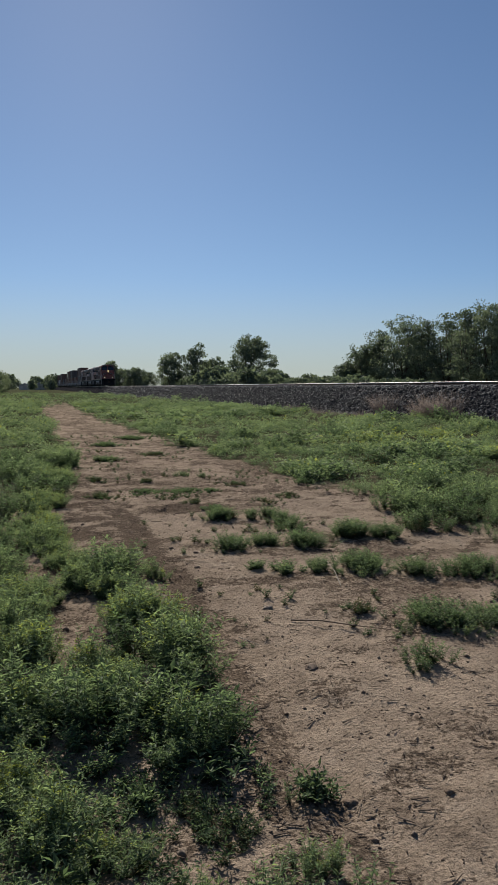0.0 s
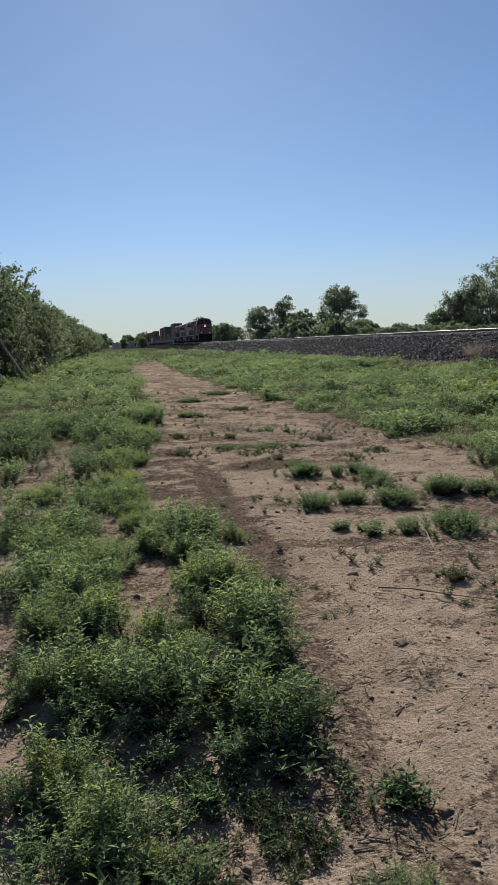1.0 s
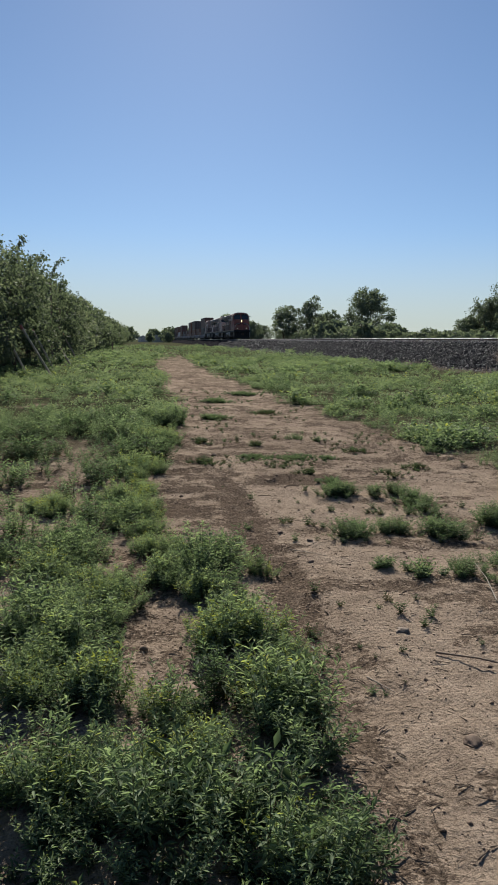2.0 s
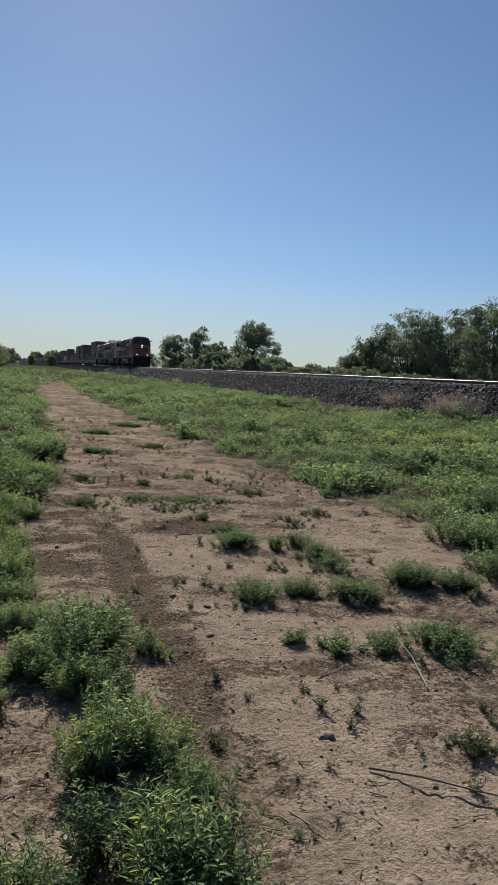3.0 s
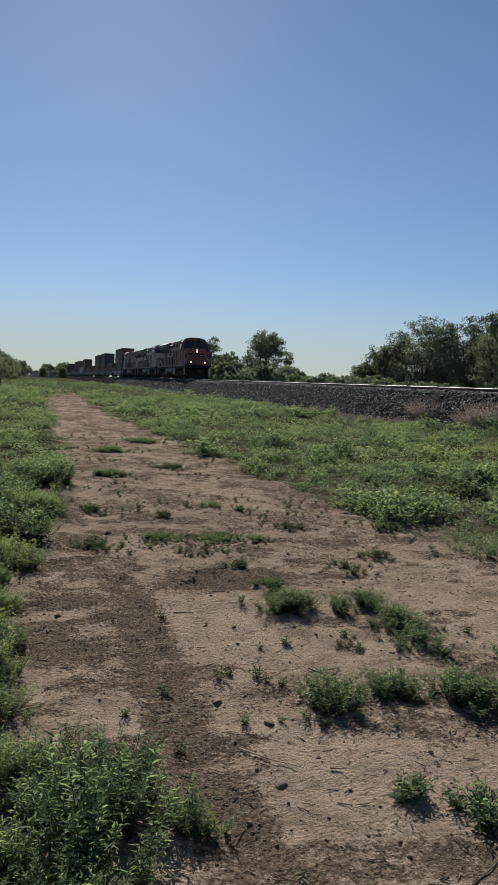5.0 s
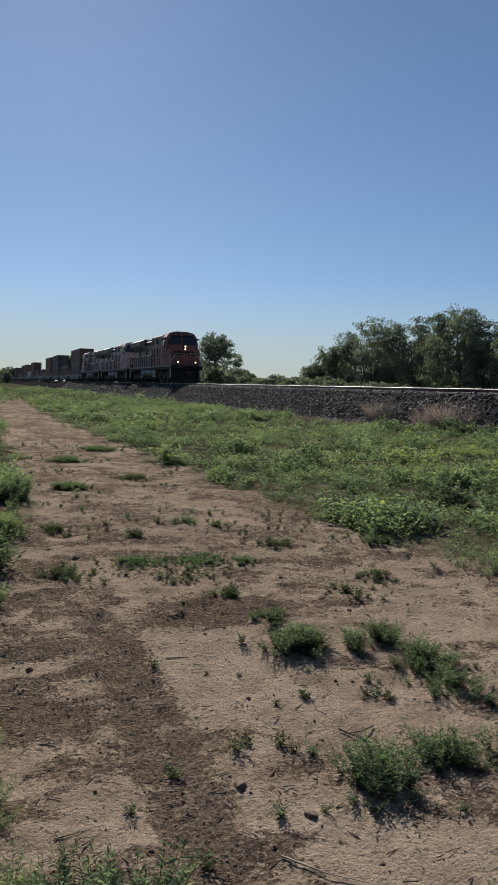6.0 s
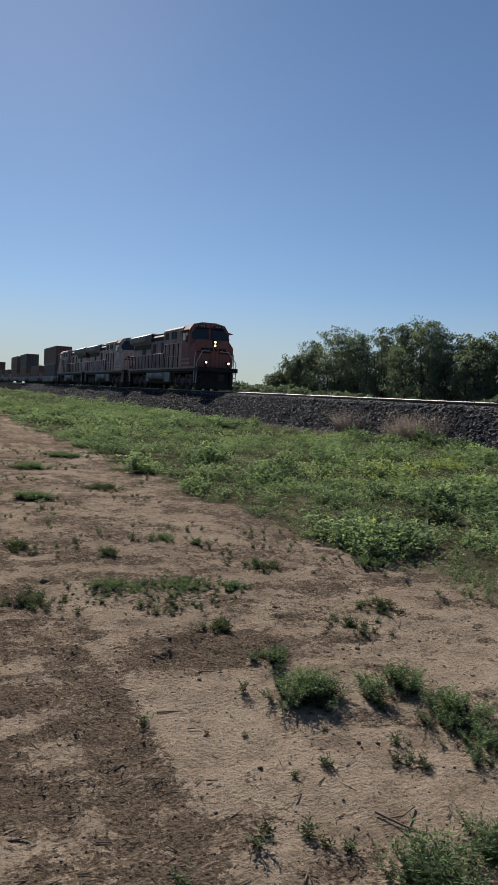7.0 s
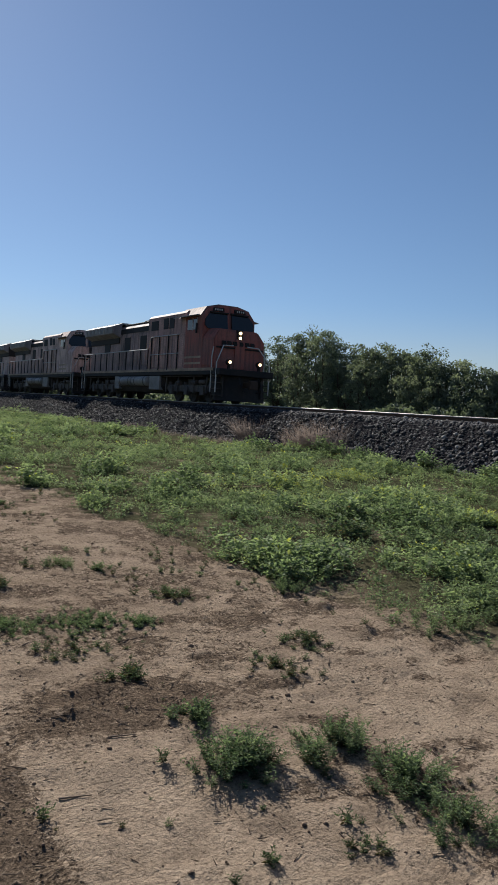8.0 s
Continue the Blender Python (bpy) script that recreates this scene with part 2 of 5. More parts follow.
def put(name, me, mat, parent=None, label="", smooth=False):
    ob = new(name, me)
    if mat and not me.materials:
        me.materials.append(mat)
    if smooth:
        me.polygons.foreach_set("use_smooth", [True] * len(me.polygons))
    ob.parent = parent
    return tagged(ob, label)


def part(name, bm, mat, parent, label="", smooth=False):
    me = bpy.data.meshes.new(name)
    bm.to_mesh(me)
    bm.free()
    return put(name, me, mat, parent, label, smooth)


def box(x0, x1, y0, y1, z0, z1, bevel=0.0, bm=None):
    bm = bm or bmesh.new()
    made = bmesh.ops.create_cube(bm, size=1)["verts"]
    bmesh.ops.scale(bm, vec=(x1 - x0, y1 - y0, z1 - z0), verts=made)
    bmesh.ops.translate(bm, vec=((x0 + x1) / 2, (y0 + y1) / 2, (z0 + z1) / 2), verts=made)
    if bevel:
        edges = list({e for v in made for e in v.link_edges})
        bmesh.ops.bevel(bm, geom=edges, offset=bevel, segments=2, affect="EDGES", profile=0.5)
    return bm


def rod(points, r, seg=6, bm=None, taper=1.0):
    """A round bar through points, its radius falling to taper * r."""
    bm = bm or bmesh.new()
    rings, pts = [], [Vector(p) for p in points]
    for i, p in enumerate(pts):
        d = (pts[min(i + 1, len(pts) - 1)] - pts[max(i - 1, 0)]).normalized()
        side = d.cross(Vector((0, 0, 1)) if abs(d.z) < 0.9 else Vector((1, 0, 0))).normalized()
        up = side.cross(d)
        rr = r * (1 + (taper - 1) * i / max(1, len(pts) - 1))
        rings.append([bm.verts.new(p + rr * (math.cos(a) * side + math.sin(a) * up)) for a in [math.tau * k / seg for k in range(seg)]])
    for a, b in zip(rings, rings[1:]):
        for k in range(seg):
            bm.faces.new((a[k], a[(k + 1) % seg], b[(k + 1) % seg], b[k]))
    bm.faces.new(rings[0][::-1])
    bm.faces.new(rings[-1])
    return bm


def prism(outline, axis, a, b, bm=None, bevel=0.0):
    """An outline of (u, v) pulled along axis from a to b; 'x': u, v are y, z; 'y': x, z; 'z': x, y."""
    bm = bm or bmesh.new()
    place = {"x": lambda u, v, w: (w, u, v), "y": lambda u, v, w: (u, w, v), "z": lambda u, v, w: (u, v, w)}[axis]
    lo, hi = [bm.verts.new(place(u, v, a)) for u, v in outline], [bm.verts.new(place(u, v, b)) for u, v in outline]
    fs = [bm.faces.new(lo), bm.faces.new(hi[::-1])]
    for i in range(len(outline)):
        j = (i + 1) % len(outline)
        fs.append(bm.faces.new((lo[i], hi[i], hi[j], lo[j])))
    bmesh.ops.recalc_face_normals(bm, faces=fs)
    if bevel:
        bmesh.ops.bevel(bm, geom=list({e for f in fs for e in f.edges}), offset=bevel, segments=2, affect="EDGES", profile=0.5)
    return bm


def value_noise(x, y, seed=0):
    xi, yi = np.floor(x), np.floor(y)
    u, v = x - xi, y - yi
    u, v = u * u * (3 - 2 * u), v * v * (3 - 2 * v)

    def at(a, b):
        h = np.sin(a * 127.1 + b * 311.7 + seed * 74.7) * 43758.5453
        return h - np.floor(h)

    return (at(xi, yi) * (1 - u) + at(xi + 1, yi) * u) * (1 - v) + (at(xi, yi + 1) * (1 - u) + at(xi + 1, yi + 1) * u) * v


def fbm(x, y, scale, seed=0, octaves=4):
    total, amp, norm = 0.0, 1.0, 0.0
    for k in range(octaves):
        total = total + amp * value_noise(x * scale * 2 ** k + 17 * k, y * scale * 2 ** k, seed + k)
        norm, amp = norm + amp, amp * 0.5
    return total / norm


def smooth(a, b, x):
    t = np.clip((x - a) / (b - a), 0, 1)
    return t * t * (3 - 2 * t)


# ---- the plan of the ground: a dirt lane between two beds of weeds ----
TRACK_X, RAIL_TOP = 19.0, 1.77
LEFT_Y = [0, 2, 2.6, 3.4, 4.2, 5.4, 6.1, 7, 9.8, 10.8, 12, 16, 18, 32, 52, 86]
LEFT_X = [0.95, 0.9, 0.8, 0.85, 0.95, 0.95, 0.7, 0.35, 0.2, 0.6, 0.75, 0.9, 1.0, 1.0, 1.2, 2.6]
RIGHT_Y = [5.5, 6.8, 8.5, 9.5, 10.2, 11.5, 14, 17, 22, 34, 45, 86]
RIGHT_X = [4.1, 3.85, 4.05, 4.2, 4.05, 3.95, 3.9, 3.6, 3.6, 3.1, 3.5, 3.6]
# where the weeds end below the bank
FOOT_Y = [18, 27, 30, 34, 40, 46, 58]
FOOT_X = [15.4, 15.2, 14.2, 13.7, 14.2, 14.8, 15.4]
BARE = [(-0.45, 8.3, 0.55, 0.3), (0.36, 4.62, 0.22, 0.45), (-0.25, 2.9, 0.25, 0.22), (-0.6, 7.3, 0.5, 0.2), (0.3, 6.6, 0.2, 0.3), (0.25, 3.6, 0.12, 0.3), (0.78, 2.3, 0.18, 0.14)]
YELLOW = [(8.2, 16.6, 2.4, 2.0), (9.2, 13.4, 1.6, 1.2), (12.0, 14.5, 2.0, 1.0), (10.5, 18.5, 2.0, 1.5)]


def ground_height(x, y):
    return 0.11 * np.clip(y / 14, 0, 1) + 0.12 * smooth(10, 16, x)


def bed(x, y):
    """How densely weeds grow: 0 on the lane, 1 in the beds."""
    wob = (fbm(x, y, 1.6, 3) - 0.5) * 0.75 + (fbm(x, y, 5, 9) - 0.5) * 0.3
    fade = 0.06 + 0.07 * np.clip(y / 20, 0, 6)
    left = smooth(-fade, fade, np.interp(y, LEFT_Y, LEFT_X) + wob * (0.55 + 0.03 * y) - x)
    right = smooth(-fade, fade, x - np.interp(y, RIGHT_Y, RIGHT_X) + wob * (0.9 + 0.04 * y))
    d = np.maximum(left, right)
    for bx, by, rx, ry in BARE:
        d = d * smooth(0.6, 1.3, np.hypot((x - bx) / rx, (y - by) / ry) + wob * 0.5)
    d = np.maximum(d, smooth(42, 95, y + wob * 60))
    return np.clip(d, 0, 1)


def mulch(x, y):
    """Dark chips and damp earth along the wheel rut and in patches."""
    wob = fbm(x, y, 1.1, 21) - 0.5
    rut_x = np.interp(y, [2, 3, 4, 5, 6, 7.2, 8.4, 9.2, 11], [0.95, 0.96, 0.99, 1.05, 1.08, 1.06, 1.1, 1.03, 1.0])
    rut = (0.66 + 0.2 * smooth(3.5, 6, y)) * smooth(0.24, 0.09, np.abs(x - rut_x + wob * 0.16)) * smooth(10.5, 8.5, y)
    bars = smooth(0.36, 0.56, fbm(x * 0.6, y * 2.2, 1.7, 23))
    patch = 0.92 * bars * smooth(1.2, 0.6, np.hypot((x - 0.66) / 0.6, (y - 7.85) / 0.95) + wob)
    patch = np.maximum(patch, 0.8 * bars * smooth(1.2, 0.6, np.hypot((x - 0.7) / 0.6, (y - 9.6) / 0.7) + wob))
    patch2 = 0.92 * smooth(1.1, 0.5, np.hypot((x - 1.8) / 0.95, (y - 8.75) / 0.55) + wob)
    patch3 = 0.6 * smooth(1.0, 0.5, np.hypot((x - 2.5) / 0.7, (y - 5.0) / 0.8) + wob)
    loose = (0.48 + 0.24 * smooth(3, 5.5, y)) * smooth(0.42, 0.66, fbm(x, y * 1.5, 2.6, 33))
    across = 0.6 * smooth(0.38, 0.58, 0.55 * fbm(x, y * 0.9, 1.3, 41) + 0.45 * fbm(x, y, 6.0, 43)) * smooth(7, 11, y)
    return np.clip(np.maximum.reduce([rut, patch, patch2, patch3, loose, across]), 0, 1)


def relief(x, y):
    z = (fbm(x, y, 1.2, 51) - 0.5) * 0.05 + (fbm(x, y, 6, 52) - 0.5) * 0.032 + (fbm(x, y, 13, 53, 2) - 0.5) * 0.02
    lane = (x > 0.4) & (x < 3.8)
    rut = -0.02 * np.exp(-((x - 1.08) / 0.16) ** 2) - 0.015 * np.exp(-((x - 2.9) / 0.2) ** 2)
    tread = 0.006 * np.sin(y * 42 + 6 * np.abs(x - 2.75)) * np.exp(-((x - 2.85) / 0.12) ** 2) * smooth(5, 6, y)
    z = z + (fbm(x, y, 9, 54, 3) - 0.5) * 0.05 * smooth(0.45, 0.75, mulch(x, y)) * smooth(6.5, 8, y)
    return np.where(lane, z + rut + tread, z * 1.2) * smooth(60, 25, y)


def surface(x, y):
    return ground_height(x, y) + relief(x, y)


def ground():
    def steps(*spans):
        out = [spans[0][0]]
        for a, b, s in spans:
            out += list(np.linspace(a, b, max(2, int((b - a) / s) + 1))[1:])
        return np.array(out)

    far = [-3500, -1500, -600, -250, -100, -40]
    xs = np.concatenate([far, steps((-18, -6, 0.8), (-6, -1.2, 0.12), (-1.2, 4.4, 0.034), (4.4, 12, 0.12), (12, 18, 0.5), (18, 30, 3)), [45, 80, 150, 300, 700, 1600, 3500]])
    ys = np.concatenate([[-1500, -400, -100, -30, -12], steps((-6, 1.6, 0.14), (1.6, 11.5, 0.036), (11.5, 22, 0.10), (22, 60, 0.6), (60, 130, 3)), [160, 220, 320, 500, 900, 1800, 3500]])
    X, Y = np.meshgrid(xs, ys)
    Z = surface(X, Y)
    nx, ny = len(xs), len(ys)
    i = np.arange(nx * ny).reshape(ny, nx)
    F = np.stack([i[:-1, :-1], i[:-1, 1:], i[1:, 1:], i[1:, :-1]], -1).reshape(-1, 4)
    V = np.stack([X, Y, Z], -1).reshape(-1, 3)
    # cover marks soil with weed litter, where shade between plants is painted too
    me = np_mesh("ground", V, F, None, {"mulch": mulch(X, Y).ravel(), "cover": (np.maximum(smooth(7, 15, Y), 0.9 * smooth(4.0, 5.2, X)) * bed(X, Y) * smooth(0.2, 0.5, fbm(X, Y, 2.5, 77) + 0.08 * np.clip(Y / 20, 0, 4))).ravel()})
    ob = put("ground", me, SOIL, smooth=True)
    return tagged(ob, "sandy soil lane between weed beds, with dark ruts", "ground", kind="structure")


ground()


# ---- railway ----
def profile_strip(name, outline, ys, mat, jitter=0.0, seed=0):
    """A cross-section (x, z) laid along y."""
    rng = np.random.default_rng(seed)
    V = np.array([[(x, y, z) for x, z in outline] for y in ys]).reshape(-1, 3)
    if jitter:
        V += rng.normal(0, jitter, V.shape) * np.array([1, 0, 1])
    n, k = len(ys), len(outline)
    i = np.arange(n * k).reshape(n, k)
    return np_mesh(name, V, np.stack([i[:-1, :-1], i[1:, :-1], i[1:, 1:], i[:-1, 1:]], -1).reshape(-1, 4))


def stones(n, place, size, seed, lift=0.3, vary=0.35):
    """Broken stones as uneven eight-sided lumps; place(rng, n) gives their seats."""
    rng = np.random.default_rng(seed)
    base = np.array([(1, 0, 0), (0, 1, 0), (-1, 0, 0), (0, -1, 0), (0, 0, 0.75), (0, 0, -0.75)], float)
    tri = np.array([(0, 1, 4), (1, 2, 4), (2, 3, 4), (3, 0, 4), (1, 0, 5), (2, 1, 5), (3, 2, 5), (0, 3, 5)])
    s = size * np.exp(rng.normal(0, vary, (n, 1, 1)))
    V = base[None] * s * rng.uniform(0.6, 1.3, (n, 6, 1))
    a, b = rng.uniform(0, math.tau, n), rng.uniform(-0.7, 0.7, n)
    ca, sa, cb, sb = np.cos(a), np.sin(a), np.cos(b), np.sin(b)
    zero, one = np.zeros(n), np.ones(n)
    R = np.stack([np.stack([ca, -sa, zero], -1), np.stack([sa, ca, zero], -1), np.stack([zero, zero, one], -1)], 1) @ np.stack([np.stack([cb, zero, sb], -1), np.stack([zero, one, zero], -1), np.stack([-sb, zero, cb], -1)], 1)
    V = V @ R.transpose(0, 2, 1)
    P = place(rng, n)
    P[:, 2] += lift * s[:, 0, 0]
    V = V + P[:, None, :]
    F = tri[None] + 6 * np.arange(n)[:, None, None]
    return V.reshape(-1, 3), F.reshape(-1, 3)


BANK_X = [14.9, 15.6, 17.1, 17.5, 20.5, 20.9, 23.4]
BANK_Z = [0.05, 0.26, 1.48, 1.56, 1.56, 1.48, 0.0]


def embankment():
    ys = np.concatenate([np.arange(-60, 10, 5.0), np.arange(10, 80, 0.5), np.arange(80, 200, 4.0), np.arange(200, 1500, 60)])
    bank = put("embankment", profile_strip("embankment", list(zip(BANK_X, BANK_Z)), ys, BANK, 0.02, 5), BANK)
    tagged(bank, "railway bank of dark crushed-stone ballast", "embankment", kind="structure")

    def seat(rng, n):
        y = 13 + 72 * rng.random(n) ** 1.25
        x = rng.uniform(15.0, 18.1, n)
        x += (fbm(x, y, 0.8, 8) - 0.5) * 0.3
        return np.stack([x, y, np.interp(x, BANK_X, BANK_Z)], -1)

    V, F = stones(36000, seat, 0.047, 11, 0.25)
    far = lambda rng, n: seat(rng, n) + np.array([0, 72.0, 0])
    V2, F2 = stones(7000, far, 0.09, 12, 0.2)
    V, F = np.concatenate([V, V2]), np.concatenate([F, F2 + len(V)])
    tagged(put("ballast", np_mesh("ballast", V, F), GRAVEL), "loose dark grey crushed stone on the bank", "ballast", kind="stuff")


def railway():
    track = tagged(new("railway_track"), "steel rails on grey concrete ties in dark ballast", "railway track", kind="structure")
    t = RAIL_TOP
    shape = [(-0.07, t - 0.17), (0.07, t - 0.17), (0.07, t - 0.155), (0.012, t - 0.13), (0.012, t - 0.045), (0.036, t - 0.035), (-0.036, t - 0.035), (-0.012, t - 0.045), (-0.012, t - 0.13), (-0.07, t - 0.155)]
    # rounded head, polished by the wheels
    arc = [(0.023 + 0.015 * math.cos(radians(k)), t - 0.015 + 0.015 * math.sin(radians(k))) for k in range(0, 91, 15)]
    head = [(0.038, t - 0.038)] + arc + [(-u, v) for u, v in arc[::-1]] + [(-0.038, t - 0.038)]
    for side in (-1, 1):
        x = TRACK_X + side * 0.7535
        rail = part("rail", prism([(x + u, v) for u, v in shape], "y", -60, 1400), RUST, track, "rusty steel rail")
        part("running_surface", prism([(x + u, v) for u, v in head], "y", -60, 1400), STEEL, rail, "shining worn rail head")
    bm = box(-1.3, 1.3, -0.13, 0.13, 0, 0.2, 0.02)
    tie = part("tie", bm, CONCRETE, track)
    tie.location = (TRACK_X, 14, t - 0.37)
    for k in range(1, 190):
        c = tie.copy()
        scene.collection.objects.link(c)
        c.location = (TRACK_X + random.uniform(-0.03, 0.03), 14 + 0.61 * k, t - 0.37)
        c.rotation_euler = (0, 0, random.uniform(-0.02, 0.02))


embankment()
railway()


# ---- the train ----
def train_front(t):
    """The y of the leading coupler at t seconds, rolling towards the viewer."""
    return 174.4 - 16.04 * t - 0.15 * t * t


WHEELSETS, RIDERS = [], []


def wheelset(parent, y, r=0.53):
    bm = rod([(-0.82, 0, 0), (0.82, 0, 0)], 0.09, 8)
    for s in (-1, 1):
        for a, b, rr in ((0.70, 0.83, r), (0.66, 0.70, r + 0.03)):
            rod([(s * a, 0, 0), (s * b, 0, 0)], rr, 20, bm)
        for k in range(6):
            a = math.tau * k / 6
            rod([(s * 0.83, 0.3 * math.cos(a), 0.3 * math.sin(a)), (s * 0.85, 0.3 * math.cos(a), 0.3 * math.sin(a))], 0.06, 6, bm)
    ob = part("wheelset", bm, UNDER, parent, "steel wheels on an axle")
    WHEELSETS.append((ob, y, r))
    return ob


def truck(parent, y0, axles, r=0.53):
    """A bogie: side frames with springs and axle boxes."""
    half = (axles[-1] - axles[0]) / 2 + 0.75
    ym = (axles[0] + axles[-1]) / 2
    bm = bmesh.new()
    for s in (-1, 1):
        xa, xb = sorted((s * 1.0, s * 1.2))
        prism([(ym - half, 0.62), (ym - half + 0.2, 0.85), (ym + half - 0.2, 0.85), (ym + half, 0.62), (ym + half - 0.35, 0.5), (ym - half + 0.35, 0.5)], "x", xa, xb, bm)
        for y in axles:
            box(min(s * 1.05, s * 1.3), max(s * 1.05, s * 1.3), y - 0.2, y + 0.2, r - 0.2, r + 0.24, 0.03, bm)
            for d in (-0.35, 0.35):
                rod([(s * 1.12, y + d, 0.5), (s * 1.12, y + d, 1.0)], 0.1, 8, bm)
        rod([(s * 1.25, ym - half + 0.3, 1.0), (s * 1.25, ym - half + 1.0, 1.0)], 0.11, 8, bm)
    box(-1.0, 1.0, ym - 0.35, ym + 0.35, 0.6, 1.15, 0.03, bm)
    ob = part("bogie", bm, BOGIE, parent, "dusty dark bogie frame")
    for y in axles:
        wheelset(parent, y, r)
    return ob


def locomotive(paint, side_paint, hood_paint, label, words):
    """A wide-nosed diesel freight locomotive; its nose looks along -y, its origin on the rail under the front coupler."""
    loco = tagged(new("locomotive"), label, "locomotive", "locomotives of the train")
    loco.scale = (1, 1, 1.03)
    L = 22.3
    deck = box(-1.52, 1.52, 0.65, L - 0.65, 1.32, 1.62, 0.03)
    part("underframe", deck, BLACK, loco, "dirty black underframe")
    for s in (-1, 1):
        part("sill_stripe", box(min(s * 1.525, s * 1.54), max(s * 1.525, s * 1.54), 1.3, L - 1.3, 1.52, 1.66), CREAM, loco, "dusty cream stripe")
    # nose: wide box with slanted top and cut corners
    nose = prism([(-1.45, 1.62), (1.45, 1.62), (1.51, 1.75), (1.51, 3.12), (1.15, 3.62), (-1.15, 3.62), (-1.51, 3.12), (-1.51, 1.75)], "y", 1.5, 2.7)
    for v in nose.verts:
        if v.co.y < 1.6 and v.co.z > 3:
            v.co.y += 0.3 * (v.co.z - 3.0)
            v.co.z -= 0.06
        if v.co.y < 1.8:
            v.co.x *= 0.95
    bmesh.ops.bevel(nose, geom=list(nose.edges), offset=0.05, segments=2, affect="EDGES")
    nose = part("nose", nose, paint, loco)
    part("nose_door", box(-0.28, 0.28, 1.475, 1.51, 1.7, 3.1, 0.02), paint, nose, "narrow door in the nose")
    for i, x in enumerate((-0.92, -0.62, -0.3, 0.05, 0.4, 0.7)):
        part("emblem_bar", prism([(x - 0.11, 2.78), (x + 0.10, 2.78), (x + 0.14, 2.84 + 0.03 * (i % 2)), (x + 0.09, 2.98), (x - 0.12, 2.98), (x - 0.08, 2.88)], "y", 1.465, 1.507), BLACK, nose, "dark bar of an unreadable emblem")
    part("nose_stripe", box(-1.33, 1.33, 1.485, 1.502, 2.62, 2.70), BLACK, nose, "black stripe")
    # cab
    cab = prism([(-1.52, 1.62), (1.52, 1.62), (1.52, 4.2), (1.2, 4.66), (0.55, 4.82), (-0.55, 4.82), (-1.2, 4.66), (-1.52, 4.2)], "y", 2.6, 4.7, bevel=0.04)
    for v in cab.verts:
        if v.co.y < 2.8 and v.co.z > 3.4:
            v.co.y += 0.22 * (v.co.z - 3.4)
    cab = part("cab", cab, paint, loco)
    part("cab_roof", prism([(-1.56, 4.22), (-1.22, 4.70), (-0.56, 4.86), (0.56, 4.86), (1.22, 4.70), (1.56, 4.22), (1.5, 4.22), (1.18, 4.66), (0.54, 4.825), (-0.54, 4.825), (-1.18, 4.66), (-1.5, 4.22)], "y", 2.96, 5.4), hood_paint, cab)
    for s in (-1, 1):
        shape = [(s * 0.12, 3.66), (s * 1.24, 3.60), (s * 1.42, 3.76), (s * 1.38, 4.06), (s * 1.12, 4.38), (s * 0.12, 4.40)]
        ws = prism(shape, "y", 2.58, 2.66)
        for v in ws.verts:
            v.co.y += 0.22 * (v.co.z - 3.4) - 0.02
        part("windshield", ws, GLASS, cab, "dark windscreen")
        vis = prism([(s * 0.08, 4.41), (s * 1.10, 4.39), (s * 1.10, 4.45), (s * 0.08, 4.47)], "y", 2.68, 2.84)
        part("visor", vis, BLACK, cab)
        nb = prism([(s * 0.3, 4.50), (s * 0.95, 4.50), (s * 0.90, 4.66), (s * 0.3, 4.68)], "y", 2.78, 2.88)
        part("number_board", nb, BLACK, cab, "dark number board with pale bars")
        for k in range(4):
            part("number_bar", box(s * 0.45 + s * 0.12 * k - 0.03, s * 0.45 + s * 0.12 * k + 0.03, 2.765, 2.782, 4.54, 4.63), RAILING, cab, "pale unreadable bar")
        for y0, y1 in ((3.35, 3.75), (3.85, 4.42)):
            part("side_window", box(min(s * 1.50, s * 1.535), max(s * 1.50, s * 1.535), y0, y1, 3.55, 4.1, 0.01), GLASS, cab, "dark side window")
            part("window_frame", box(min(s * 1.515, s * 1.545), max(s * 1.515, s * 1.545), y0 - 0.06, y0 - 0.003, 3.5, 4.15), PALE_ROOF, cab)
        part("sunshade", prism([(s * 1.53, 4.26), (s * 1.53, 4.30), (s * 1.95, 4.20), (s * 1.95, 4.17)], "y", 3.1, 5.3), PALE_ROOF, cab, "pale folding sunshade")
        part("mirror", box(min(s * 1.6, s * 1.68), max(s * 1.6, s * 1.68), 3.1, 3.2, 3.35, 3.85, 0.01), BLACK, cab)
    # headlights in the nose, ditch lights on the front platform
    part("headlight_housing", box(-0.16, 0.16, 1.52, 2.1, 3.02, 3.56, 0.03), BLACK, nose, "dark headlight housing")
    for z in (3.17, 3.41):
        part("headlight", rod([(0, 1.49, z), (0, 1.54, z)], 0.078, 16), LAMP, nose, "lit warm white headlight")
    for s in (-1, 1):
        d = part("ditch_light", rod([(s * 0.85, 0.85, 1.95), (s * 0.85, 0.92, 1.95)], 0.075, 16), LAMP, loco, "lit warm white ditch light")
        part("housing", rod([(s * 0.85, 0.885, 1.95), (s * 0.85, 1.10, 1.95)], 0.135, 14), BLACK, d)
        part("bracket", box(s * 0.85 - 0.05, s * 0.85 + 0.05, 0.92, 1.05, 1.59, 1.9), BLACK, d)
